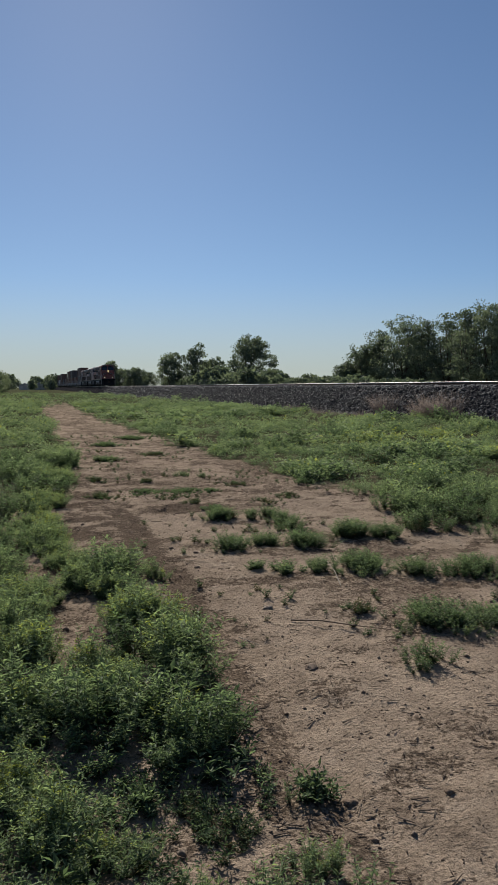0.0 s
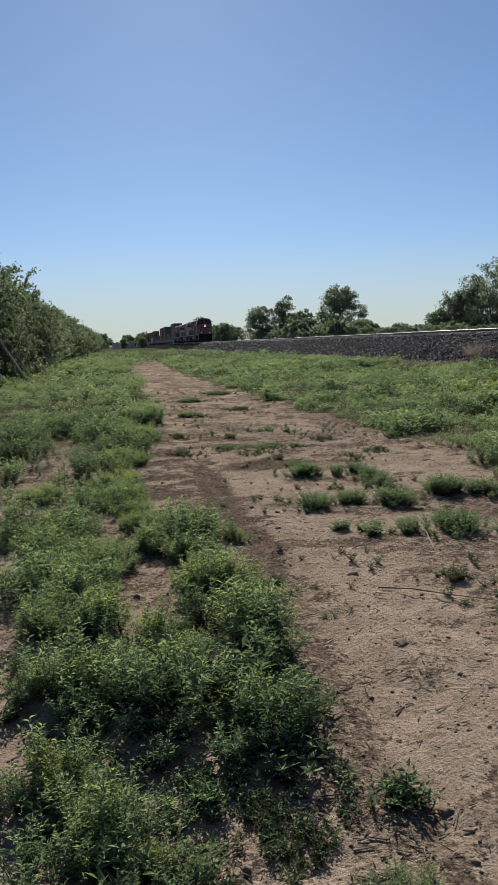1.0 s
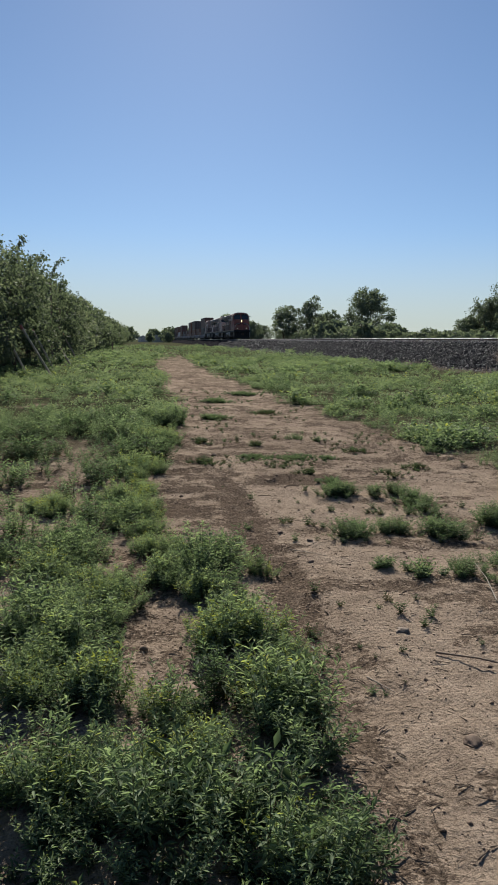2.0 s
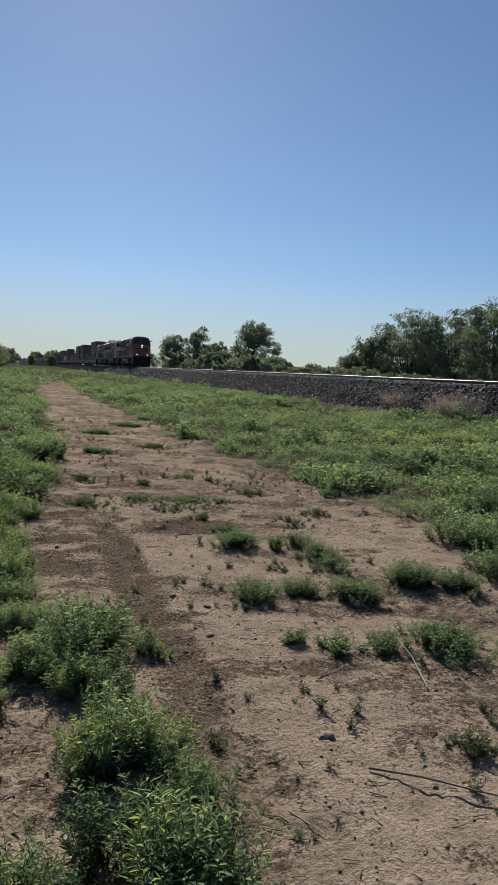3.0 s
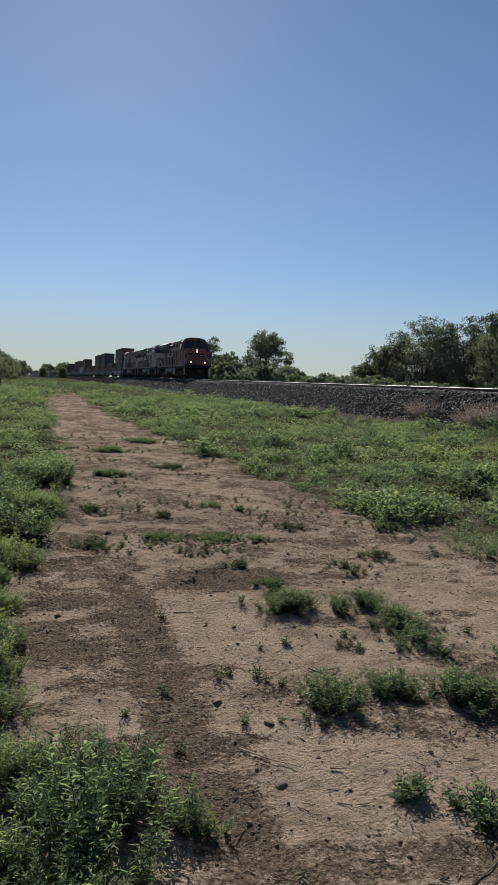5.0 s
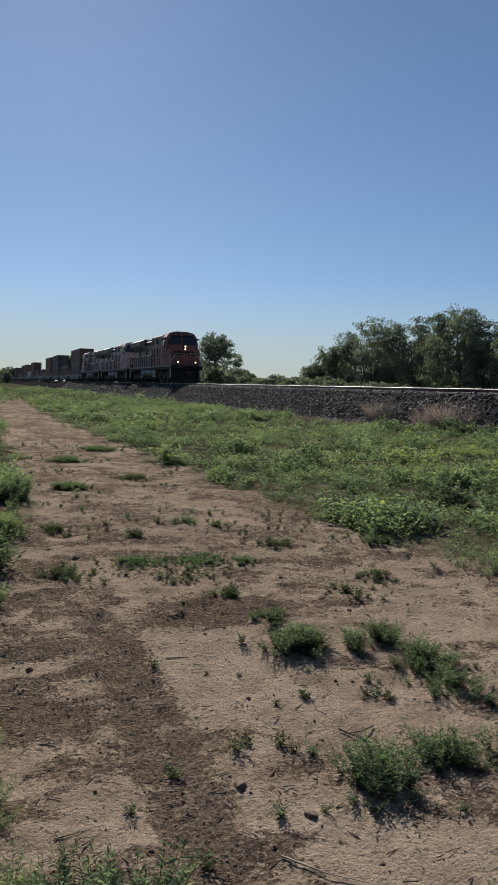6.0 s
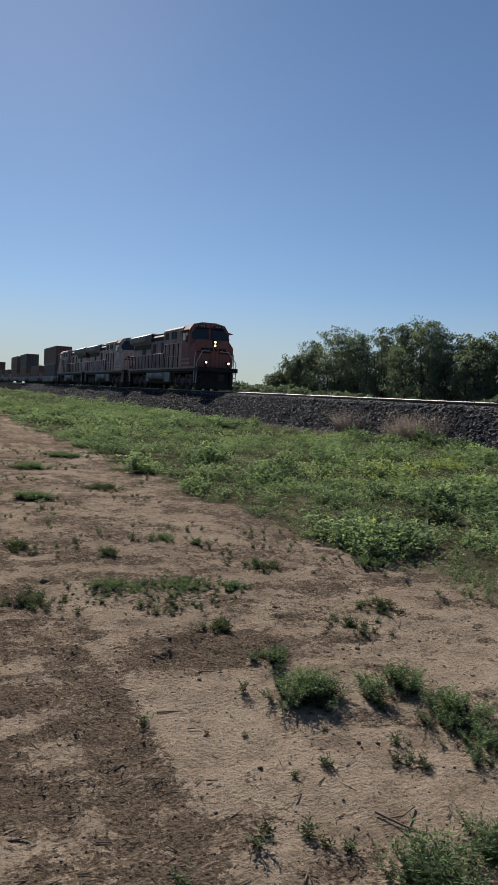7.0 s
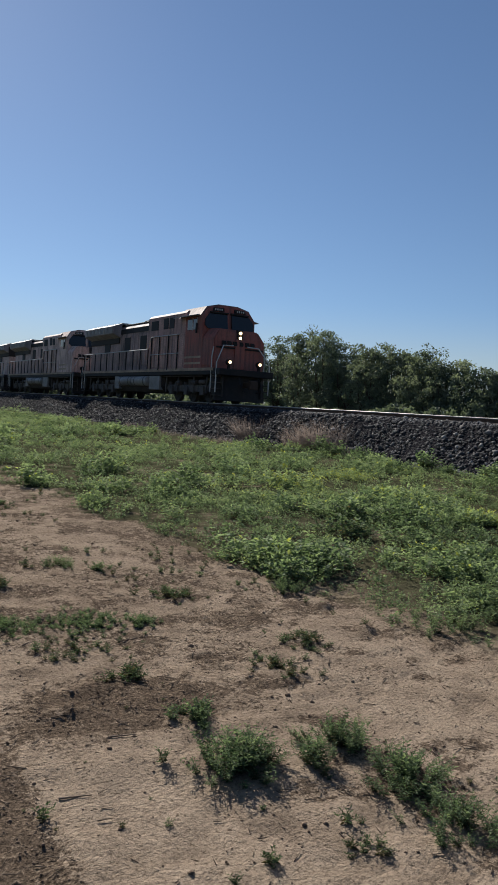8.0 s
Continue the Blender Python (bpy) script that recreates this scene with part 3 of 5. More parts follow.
    # pilot, coupler, hoses, steps
    for end, q in ((0.0, 1), (L, -1)):
        y = lambda d: end + q * d
        plow = bmesh.new()
        cols = [[plow.verts.new((x, y(f + g), z)) for g, z in ((0.2, 1.36), (0.12, 0.8), (0.0, 0.14), (0.12, 0.12), (0.5, 0.7), (0.5, 1.36))] for x, f in ((-1.4, 1.2), (-0.9, 1.0), (0, 0.9), (0.9, 1.0), (1.4, 1.2))]
        for ca, cb in zip(cols, cols[1:]):
            for k in range(6):
                plow.faces.new((ca[k], cb[k], cb[(k + 1) % 6], ca[(k + 1) % 6]))
        plow.faces.new(cols[0]), plow.faces.new(cols[-1][::-1])
        bmesh.ops.recalc_face_normals(plow, faces=plow.faces)
        part("pilot", plow, BLACK, loco, "black snow plough")
        cp = box(-0.14, 0.14, min(y(0.05), y(0.8)), max(y(0.05), y(0.8)), 0.78, 1.05, 0.04)
        box(-0.22, 0.22, min(y(-0.12), y(0.15)), max(y(-0.12), y(0.15)), 0.70, 1.12, 0.05, cp)
        part("coupler", cp, RUST, loco, "rusty knuckle coupler")
        part("platform", prism([(-1.5, y(1.5)), (-1.5, y(1.2)), (-0.95, y(0.85)), (0.95, y(0.85)), (1.5, y(1.2)), (1.5, y(1.5))], "z", 1.36, 1.6), BLACK, loco)
        for s in (-1, 1):
            part("hose", rod([(s * 0.55, y(0.45), 1.25), (s * 0.58, y(0.2), 0.9), (s * 0.45, y(0.15), 0.6), (s * 0.35, y(0.3), 0.55)], 0.03, 6), BLACK, loco, "air hose")
            steps = bmesh.new()
            for k in range(4):
                box(min(s * 1.12, s * 1.52), max(s * 1.12, s * 1.52), min(y(1.08), y(1.5)), max(y(1.08), y(1.5)), 0.35 + 0.3 * k, 0.39 + 0.3 * k, 0, steps)
            box(min(s * 1.08, s * 1.12), max(s * 1.08, s * 1.12), min(y(1.02), y(1.56)), max(y(1.02), y(1.56)), 0.3, 1.36, 0, steps)
            part("steps", steps, UNDER, loco)
            part("grab_rail", rod([(s * 1.50, y(1.04), 0.5), (s * 1.50, y(1.04), 1.9), (s * 1.42, y(1.04), 2.1), (s * 1.0, y(1.35), 2.75), (s * 0.4, y(1.45), 2.78)], 0.03, 6), RAILING, loco, "pale bent grab rail")
            part("grab_rail", rod([(s * 1.50, y(1.56), 0.5), (s * 1.50, y(1.56), 2.2), (s * 1.46, y(1.5), 2.65)], 0.028, 6), RAILING, loco, "pale bent grab rail")
    # hoods
    part("equipment_hood", prism([(-1.48, 1.62), (1.48, 1.62), (1.48, 4.48), (1.34, 4.62), (-1.34, 4.62), (-1.48, 4.48)], "y", 4.7, 9.7, bevel=0.03), side_paint, loco)
    hood = part("engine_hood", prism([(-0.98, 1.62), (0.98, 1.62), (0.98, 4.25), (0.75, 4.48), (-0.75, 4.48), (-0.98, 4.25)], "y", 9.7, L - 1.25, bevel=0.03), hood_paint, loco, words)
    part("hood_roof", box(-0.8, 0.8, 9.75, 17.2, 4.46, 4.56, 0.03), BLACK, hood, "sooty black hood roof")
    part("exhaust", box(-0.35, 0.35, 11.6, 13.1, 4.5, 4.74, 0.04), BLACK, hood)
    part("radiator_body", box(-1.05, 1.05, 15.5, L - 1.2, 3.4, 4.35, 0.03), BLACK, hood)
    for s in (-1, 1):
        wing = prism([(s * 0.95, 3.7), (s * 1.55, 3.98), (s * 1.55, 4.44), (s * 0.95, 4.66)], "y", 15.3, L - 1.3, bevel=0.02)
        part("radiator_wing", wing, WING, hood, "wide pale overhanging radiator wing")
        for k in range(18):
            y = 15.5 + 0.29 * k
            part("radiator_slat", box(min(s * 1.545, s * 1.57), max(s * 1.545, s * 1.57), y, y + 0.16, 4.03, 4.40), SILVER, hood)
    part("radiator_top", box(-0.95, 0.95, 15.35, L - 1.35, 4.60, 4.69, 0.02), PALE_ROOF, hood, "pale radiator top")
    for s in (-1, 1):
        for k in range(9):
            y = 9.85 + 0.62 * k
            part("hood_door", box(min(s * 0.975, s * 1.005), max(s * 0.975, s * 1.005), y, y + 0.54, 2.0, 3.85, 0.012), hood_paint, hood)
        for y0, y1, z0, z1 in ((6.15, 6.8, 3.78, 4.36), (6.92, 7.55, 3.78, 4.36), (8.25, 9.25, 3.78, 4.3)):
            part("louvre", box(min(s * 1.475, s * 1.495), max(s * 1.475, s * 1.495), y0, y1, z0, z1, 0.01), BLACK, loco, "dark louvred screen")
        part("hood_band", box(min(s * 0.982, s * 1.012), max(s * 0.982, s * 1.012), 9.75, 15.45, 3.95, 4.24), BLACK, hood, "sooty black upper band")
        for y0 in (4.85, 5.6, 6.35, 7.1, 7.85, 8.6):
            part("access_door", box(min(s * 1.475, s * 1.498), max(s * 1.475, s * 1.498), y0, y0 + 0.66, 1.75, 3.45, 0.012), side_paint, loco)
        part("pipe", rod([(s * 1.36, 2.6, 1.27), (s * 1.36, 8.5, 1.27)], 0.035, 6), UNDER, loco)
        part("pipe", rod([(s * 1.36, 14.5, 1.27), (s * 1.36, 20.4, 1.27)], 0.035, 6), UNDER, loco)
        for y0 in (3.8, 5.65, 16.6, 18.45):
            part("brake_cylinder", rod([(s * 1.2, y0 - 0.2, 0.95), (s * 1.2, y0 + 0.25, 0.95)], 0.13, 10), UNDER, loco)
        for y0 in (11.0, 13.6, 17.2):
            part("louvre", box(min(s * 1.0, s * 1.02), max(s * 1.0, s * 1.02), y0, y0 + 1.0, 2.9, 3.7, 0.01), BLACK, hood, "dark louvred screen")
        rail = [(s * 1.53, 5.4, 3.42), (s * 1.55, 9.0, 3.42), (s * 1.55, 9.5, 2.78), (s * 1.5, L - 1.3, 2.78)]
        part("handrail", rod(rail, 0.03, 6), RAILING, loco, "long pale handrail")
        part("handrail", rod([(s * 1.53, 5.3, 2.45), (s * 1.55, 9.1, 2.45)], 0.026, 6), RAILING, loco, "long pale handrail")
        for y in (5.5, 6.7, 7.9, 9.0):
            part("stanchion", rod([(s * 1.54, y, 1.6), (s * 1.54, y, 3.42)], 0.034, 6), BLACK, loco)
        post = None
        for k in range(11):
            y = 9.55 + 1.14 * k
            if post is None:
                post = part("stanchion", rod([(s * 1.5, 0, 1.6), (s * 1.5, 0, 2.78)], 0.034, 6), BLACK, loco)
                post.location.y = y
            else:
                c = post.copy()
                scene.collection.objects.link(c)
                c.location.y = y
        for k, y0 in enumerate((1.75, 2.05)):
            part("side_stripe", box(min(s * 1.512, s * 1.528), max(s * 1.512, s * 1.528), 2.75, 4.6, y0 + 0.1, y0 + 0.2), CREAM, cab, "dusty cream stripe")
    # below the deck
    tank = prism([(-1.40, 1.32), (1.40, 1.32), (1.40, 0.75), (1.15, 0.42), (-1.15, 0.42), (-1.40, 0.75)], "y", 7.65, 14.75, bevel=0.03)
    part("fuel_tank", tank, UNDER, loco, "grimy fuel tank")
    for s in (-1, 1):
        for y0, y1 in ((9.35, 11.5), (11.7, 13.8)):
            part("air_reservoir", rod([(s * 1.38, y0, 1.02), (s * 1.38, y0 + 0.02, 1.02), (s * 1.38, y0 + 0.12, 1.02), (s * 1.38, y1 - 0.12, 1.02), (s * 1.38, y1 - 0.02, 1.02), (s * 1.38, y1, 1.02)], 0.29, 16), SILVER, loco, "grey air reservoir", True)
            for y in (y0 + 0.4, y1 - 0.4):
                part("strap", rod([(s * 1.38, y - 0.03, 1.02), (s * 1.38, y + 0.03, 1.02)], 0.30, 16), UNDER, loco, "dark strap")
        part("side_box", box(min(s * 1.2, s * 1.5), max(s * 1.2, s * 1.5), 7.7, 9.15, 0.55, 1.3, 0.02), SILVER, loco, "grey equipment box")
        part("side_box", box(min(s * 1.2, s * 1.5), max(s * 1.2, s * 1.5), 13.95, 14.7, 0.55, 1.3, 0.02), SILVER, loco, "grey equipment box")
        for y in (2.35, 3.8, 5.7, 7.2, 15.2, 16.6, 18.5, 20.0):
            part("brake_hanger", rod([(s * 1.26, y, 1.25), (s * 1.28, y + 0.06, 0.75), (s * 1.24, y + 0.1, 0.45)], 0.045, 6), BOGIE, loco)
        part("sand_pipe", rod([(s * 1.3, 1.9, 1.3), (s * 1.3, 2.1, 0.7), (s * 1.0, 2.3, 0.25)], 0.03, 6), BOGIE, loco)
    truck(loco, 0, (2.9, 4.75, 6.6))
    truck(loco, 0, (15.7, 17.55, 19.4))
    part("horn", box(-0.25, 0.25, 4.9, 5.4, 4.5, 4.72, 0.04), BLACK, cab)
    part("aerial_dome", rod([(0.35, 3.6, 4.74), (0.35, 3.6, 4.84), (0.35, 3.6, 4.88)], 0.16, 12, taper=0.4), BLACK, cab)
    return loco


def shipping_container(length, paint, label, tall=2.75):
    """A corrugated steel box: end doors, corner posts and rails; its origin under the middle."""
    ob = tagged(new("shipping_container"), label, "container", "containers on the train")
    h, w = length / 2, 1.19
    n = int(length / 0.28)
    ys = np.linspace(-h + 0.12, h - 0.12, 2 * n)
    body = bmesh.new()
    for s in (-1, 1):
        prev = None
        for i, y in enumerate(ys):
            x = s * (w - (0.04 if (i // 2) % 2 else 0.0))
            cur = [body.verts.new((x, y, 0.12)), body.verts.new((x, y, tall - 0.1))]
            if prev:
                body.faces.new((prev[0], cur[0], cur[1], prev[1]))
            prev = cur
    box(-w + 0.05, w - 0.05, -h + 0.08, h - 0.08, 0.05, tall - 0.04, 0, body)
    part("body", body, paint, ob)
    fr = bmesh.new()
    for sx in (-1, 1):
        for sy in (-1, 1):
            box(min(sx * (w + 0.03), sx * (w - 0.1)), max(sx * (w + 0.03), sx * (w - 0.1)), min(sy * h, sy * (h - 0.14)), max(sy * h, sy * (h - 0.14)), 0, tall, 0.01, fr)
        for z in (0.0, tall - 0.12):
            box(min(sx * (w + 0.02), sx * (w - 0.06)), max(sx * (w + 0.02), sx * (w - 0.06)), -h, h, z + 0.003, z + 0.117, 0, fr)
    for sy in (-1, 1):
        for z in (0.0, tall - 0.12):
            box(-w, w, min(sy * (h - 0.003), sy * (h - 0.1)), max(sy * (h - 0.003), sy * (h - 0.1)), z + 0.003, z + 0.117, 0, fr)
    part("corner_frame", fr, paint, ob)
    for s in (-1, 1):
        door = part("door", box(min(s * 0.02, s * 1.1), max(s * 0.02, s * 1.1), -h + 0.0, -h + 0.07, 0.13, tall - 0.13, 0.012), paint, ob)
        for x in (0.3, 0.8):
            part("lock_rod", rod([(s * x, -h - 0.02, 0.15), (s * x, -h - 0.02, tall - 0.15)], 0.02, 6), SILVER, door)
    return ob


def well_car(label):
    """A low intermodal car: deep side sills, end platforms, two bogies; origin on the rail under its front end."""
    car = tagged(new("well_car"), label, "freight car", "well cars of the train")
    L = 19.4
    for s in (-1, 1):
        sill = prism([(2.1, 1.25), (3.2, 1.3), (3.6, 1.28), (L - 3.6, 1.28), (L - 2.1, 1.25), (L - 2.4, 0.95), (L - 3.8, 0.42), (3.8, 0.42), (2.4, 0.95)], "x", min(s * 1.32, s * 1.44), max(s * 1.32, s * 1.44))
        side = part("side_sill", sill, WELL, car, "pale dusty side sill")
        for k in range(9):
            y = 4.2 + 1.37 * k
            part("rib", box(min(s * 1.44, s * 1.50), max(s * 1.44, s * 1.50), y, y + 0.1, 0.45, 1.27), WELL, side)
    part("well_floor", box(-1.32, 1.32, 3.7, L - 3.7, 0.36, 0.44), UNDER, car)
    for e, q in ((0, 1), (L, -1)):
        a, b = sorted((e + q * 0.7, e + q * 3.6))
        part("end_platform", box(-1.4, 1.4, a, b, 1.02, 1.2, 0.03), WELL, car)
        a, b = sorted((e - q * 0.1, e + q * 0.9))
        part("coupler", box(-0.16, 0.16, a, b, 0.76, 1.04, 0.04), RUST, car)
        part("ladder", rod([(-1.4, e + q * 0.8, 0.6), (-1.4, e + q * 0.8, 2.0), (-1.0, e + q * 0.8, 2.0), (-1.0, e + q * 0.8, 1.2)], 0.03, 6), RAILING, car)
    truck(car, 0, (1.15, 2.9), 0.45)
    truck(car, 0, (L - 2.9, L - 1.15), 0.45)
    return car


def ride(thing, offset, turned=False, z=0.0, length=0.0):
    RIDERS.append((thing, offset, turned, z))
    return thing


def build_train():
    ride(locomotive(ORANGE, DUSTY, SOOTY, "dirty orange diesel locomotive with its headlights lit, leading a train", "grimy orange hood with many doors"), 0.0)
    second = ride(locomotive(FADED, FADED, FADED, "faded orange diesel locomotive coupled second in the train", "faded orange hood with streaks of dirt"), 22.4)
    third = ride(locomotive(FADED, FADED, FADED, "faded orange diesel locomotive running backwards, coupled third", "faded orange hood with streaks of dirt"), 22.4 * 3 - 0.1, True)
    for unit in (second, third):
        for o in unit.children_recursive:
            if o.data and o.data.materials[0] == LAMP:
                o.data.materials[0] = GLASS
                o["label"] = "unlit lamp"
    car = well_car("pale grey well car loaded with containers")
    first_sets = WHEELSETS[-4:]
    kinds = {}
    colour = ("maroon", "brown", "slate", "white", "rust")

    def cont(length, k, offset, z):
        key = (length, k)
        if key not in kinds:
            kinds[key] = shipping_container(length, BOX_PAINTS[k], colour[k] + " corrugated steel shipping container on a well car")
            return ride(kinds[key], offset, False, z)
        return ride(copy_thing(kinds[key], Matrix()), offset, False, z)

    # what each car carries: paint below, paint above, or None
    loads = [(2, 0), (1, None), (1, 2), (4, 1), (0, None), (2, None), (1, 0), (3, None), (0, 4), (2, 1), (4, None), (1, None), (0, 2), (2, 0), (1, None), (4, 1), (0, None), (2, 2), (1, 0), (None, None), (0, None), (4, 1)]
    at = 67.4
    for i, (low, high) in enumerate(loads):
        if i == 0:
            this = car
        else:
            this = copy_thing(car, Matrix())
            sets = [o for o in this.children if o.name.startswith("wheelset")]
            for o, (_, y, r) in zip(sets, first_sets):
                WHEELSETS.append((o, y, r))
        ride(this, at, False, 0.0)
        mid = at + 19.4 / 2
        if low is not None:
            cont(12.19, low, mid, 0.45)
        if high is not None:
            cont(12.19 if i % 3 else 13.7, high, mid, 0.45 + 2.76)
        at += 19.6


build_train()


def motions():
    steps = [0.5 * k for k in range(17)]
    for thing, offset, turned, z in RIDERS:
        walk(thing, [(t, pose(TRACK_X, train_front(t) + offset, RAIL_TOP + z, 0, 0, 180 if turned else 0)) for t in steps])
    fine = [k / 30 for k in range(241)]
    backwards = {o for thing, _, turned, _ in RIDERS if turned for o in thing.children}
    for wheels, y, r in WHEELSETS[46:]:
        wheels.matrix_basis = pose(0, y, r)
    for wheels, y, r in WHEELSETS[:46]:
        way = -1 if wheels in backwards else 1
        walk(wheels, [(t, pose(0, y, r, way * math.degrees((train_front(0) - train_front(t)) / r), 0, 0)) for t in fine])


# ---- weeds ----
def leaf_faces(base, way, side, length, width, fold, droop):
    """Lance-shaped folded leaves; arrays of n. Four points and two triangles each."""
    up = np.cross(side, way)
    tip = base + way * length[:, None] - np.array([0, 0, 1]) * (droop * length)[:, None]
    mid = base + way * (0.42 * length)[:, None] + up * (fold * width)[:, None]
    V = np.stack([base, mid + side * width[:, None], tip, mid - side * width[:, None]], 1)
    F = np.array([(0, 1, 2), (0, 2, 3)])[None] + 4 * np.arange(len(base))[:, None, None]
    return V.reshape(-1, 3), F.reshape(-1, 3)


def weed_shape(seed, stems=5, per_stem=16, height=0.22, spread=0.5, leaf=0.04, width=0.0055, joints=2):
    """One weed: stems fanning from the root, leaves up each stem. Leaf points, faces, tones; stem points and faces."""
    rng = np.random.default_rng(seed)
    B, W, S, L, T = [], [], [], [], []
    SV, SF = [], []
    for k in range(stems):
        az = math.tau * (k + rng.uniform(-0.4, 0.4)) / stems
        out = rng.uniform(0.15, 1.0) * spread
        h = height * rng.uniform(0.6, 1.1) * (1 - 0.35 * out)
        f = np.linspace(0, 1, joints)
        path = np.stack([np.cos(az) * out * h * f ** 0.8, np.sin(az) * out * h * f ** 0.8, h * f], -1)
        r = 0.0022 * (1.2 - f)
        n0 = sum(len(v) for v in SV)
        a = np.array([-np.sin(az), np.cos(az), 0])
        b = np.array([np.cos(az), np.sin(az), 0])
        ring = [path + a * r[:, None], path - 0.5 * a * r[:, None] + 0.87 * b * r[:, None], path - 0.5 * a * r[:, None] - 0.87 * b * r[:, None]]
        SV.append(np.stack(ring, 1).reshape(-1, 3))
        for i in range(joints - 1):
            for j in range(3):
                p, q = n0 + 3 * i + j, n0 + 3 * i + (j + 1) % 3
                SF += [(p, q, q + 3), (p, q + 3, p + 3)]
        m = per_stem
        u = np.clip(np.linspace(0.06, 1.0, m) ** 0.75 + rng.normal(0, 0.03, m), 0.05, 1)
        base = np.stack([np.interp(u, f, path[:, c]) for c in range(3)], -1)
        ang = az + np.arange(m) * 2.4 + rng.normal(0, 0.3, m)
        lift = np.clip(0.12 + 0.62 * u ** 2 + rng.normal(0, 0.22, m), -0.3, 1.3)
        way = np.stack([np.cos(ang) * np.cos(lift), np.sin(ang) * np.cos(lift), np.sin(lift)], -1)
        side = np.stack([-np.sin(ang), np.cos(ang), rng.normal(0, 0.35, m)], -1)
        side /= np.linalg.norm(side, axis=1)[:, None]
        B.append(base), W.append(way), S.append(side)
        L.append(leaf * rng.uniform(0.6, 1.2, m) * (1.1 - 0.35 * u))
        # tone climbs with the stem; the dark low leaves carry painted shade
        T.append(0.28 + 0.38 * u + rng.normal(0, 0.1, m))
    B, W, S, L, T = (np.concatenate(v) for v in (B, W, S, L, T))
    V, F = leaf_faces(B, W, S, L, width * L / leaf * rng.uniform(0.8, 1.3, len(L)), -0.5, rng.uniform(0.0, 0.35, len(L)))
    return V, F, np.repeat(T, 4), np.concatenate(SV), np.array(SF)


def strew(shapes, P, yaw, size, tone, rng, lean=None):
    """Many weeds as one array of leaves and one of stems."""
    which = rng.integers(0, len(shapes), len(P))
    LV, LF, LT, SV, SF = [], [], [], [], []
    nl = ns = 0
    lean = np.zeros((len(P), 2)) if lean is None else lean
    for k, (V, F, T, V2, F2) in enumerate(shapes):
        idx = np.nonzero(which == k)[0]
        if not len(idx):
            continue
        c, s, q = np.cos(yaw[idx]), np.sin(yaw[idx]), size[idx]
        for src, face, outv, outf, kind in ((V, F, LV, LF, 0), (V2, F2, SV, SF, 1)):
            X = (src[None, :, 0] * c[:, None] - src[None, :, 1] * s[:, None]) * q[:, None] + P[idx, 0][:, None]
            Y = (src[None, :, 0] * s[:, None] + src[None, :, 1] * c[:, None]) * q[:, None] + P[idx, 1][:, None]
            Z = src[None, :, 2] * q[:, None]
            X, Y = X + lean[idx, 0][:, None] * Z, Y + lean[idx, 1][:, None] * Z
            Z = Z * (1 / np.sqrt(1 + (lean[idx] ** 2).sum(1)))[:, None] + P[idx, 2][:, None]
            start = nl if kind == 0 else ns
            outv.append(np.stack([X, Y, Z], -1).reshape(-1, 3))
            outf.append((face[None] + start + len(src) * np.arange(len(idx))[:, None, None]).reshape(-1, 3))
            if kind == 0:
                LT.append((T[None] + tone[idx][:, None]).ravel())
                nl += len(src) * len(idx)
            else:
                ns += len(src) * len(idx)
    return np.concatenate(LV), np.concatenate(LF), np.clip(np.concatenate(LT), 0.0, 1), np.concatenate(SV), np.concatenate(SF)


def mound_shape(seed, leaves, r, h, leaf, width):
    """A low dome of leaves on short shoots, as weak weeds grow in a crowd."""
    rng = np.random.default_rng(seed)
    shoots = max(3, leaves // 6)
    sa, sq = rng.uniform(0, math.tau, shoots), np.sqrt(rng.random(shoots))
    tip = np.stack([r * sq * np.cos(sa), r * sq * np.sin(sa), h * (1 - 0.6 * sq ** 2) * rng.uniform(0.55, 1.1, shoots)], -1)
    k = rng.integers(0, shoots, leaves)
    down = rng.random(leaves) ** 1.6
    B = tip[k] * np.stack([1 - 0.4 * down, 1 - 0.4 * down, 1 - 0.85 * down], -1)
    a, lift = rng.uniform(0, math.tau, leaves), rng.normal(0.45, 0.3, leaves)
    W = np.stack([np.cos(a) * np.cos(lift), np.sin(a) * np.cos(lift), np.sin(lift)], -1)
    S = np.stack([-np.sin(a), np.cos(a), rng.normal(0, 0.4, leaves)], -1)
    S /= np.linalg.norm(S, axis=1)[:, None]
    L = leaf * rng.uniform(0.6, 1.25, leaves)
    V, F = leaf_faces(B, W, S, L, width * L / leaf, -0.45, rng.uniform(0, 0.35, leaves))
    # leaves down the shoots get a darker tone, painting the mound's inner shade
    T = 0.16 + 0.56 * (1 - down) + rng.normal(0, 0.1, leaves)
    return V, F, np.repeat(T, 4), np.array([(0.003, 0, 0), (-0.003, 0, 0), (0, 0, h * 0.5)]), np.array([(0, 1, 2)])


NEAR = [weed_shape(k, 5 + k % 3, 23, 0.245, 0.42 + 0.08 * (k % 3), 0.043, 0.0046) for k in range(8)]
MID = [weed_shape(10 + k, 5, 14, 0.25, 0.5 + 0.08 * (k % 3), 0.044, 0.007) for k in range(6)]
LOW = [weed_shape(20 + k, 7, 9, 0.10, 1.3, 0.038, 0.0052) for k in range(5)]
CLUMP = [weed_shape(80 + k, 6, 17, 0.20, 0.75, 0.043, 0.0055) for k in range(6)]
FOOT = [weed_shape(40 + k, 4, 8, 0.26, 0.75, 0.068, 0.021, joints=2) for k in range(6)]
BROAD = [mound_shape(140 + k, 46, 0.135, 0.15, 0.031, 0.0088) for k in range(8)]
TUFT = [mound_shape(160 + k, 24, 0.19, 0.23, 0.072, 0.022) for k in range(6)]


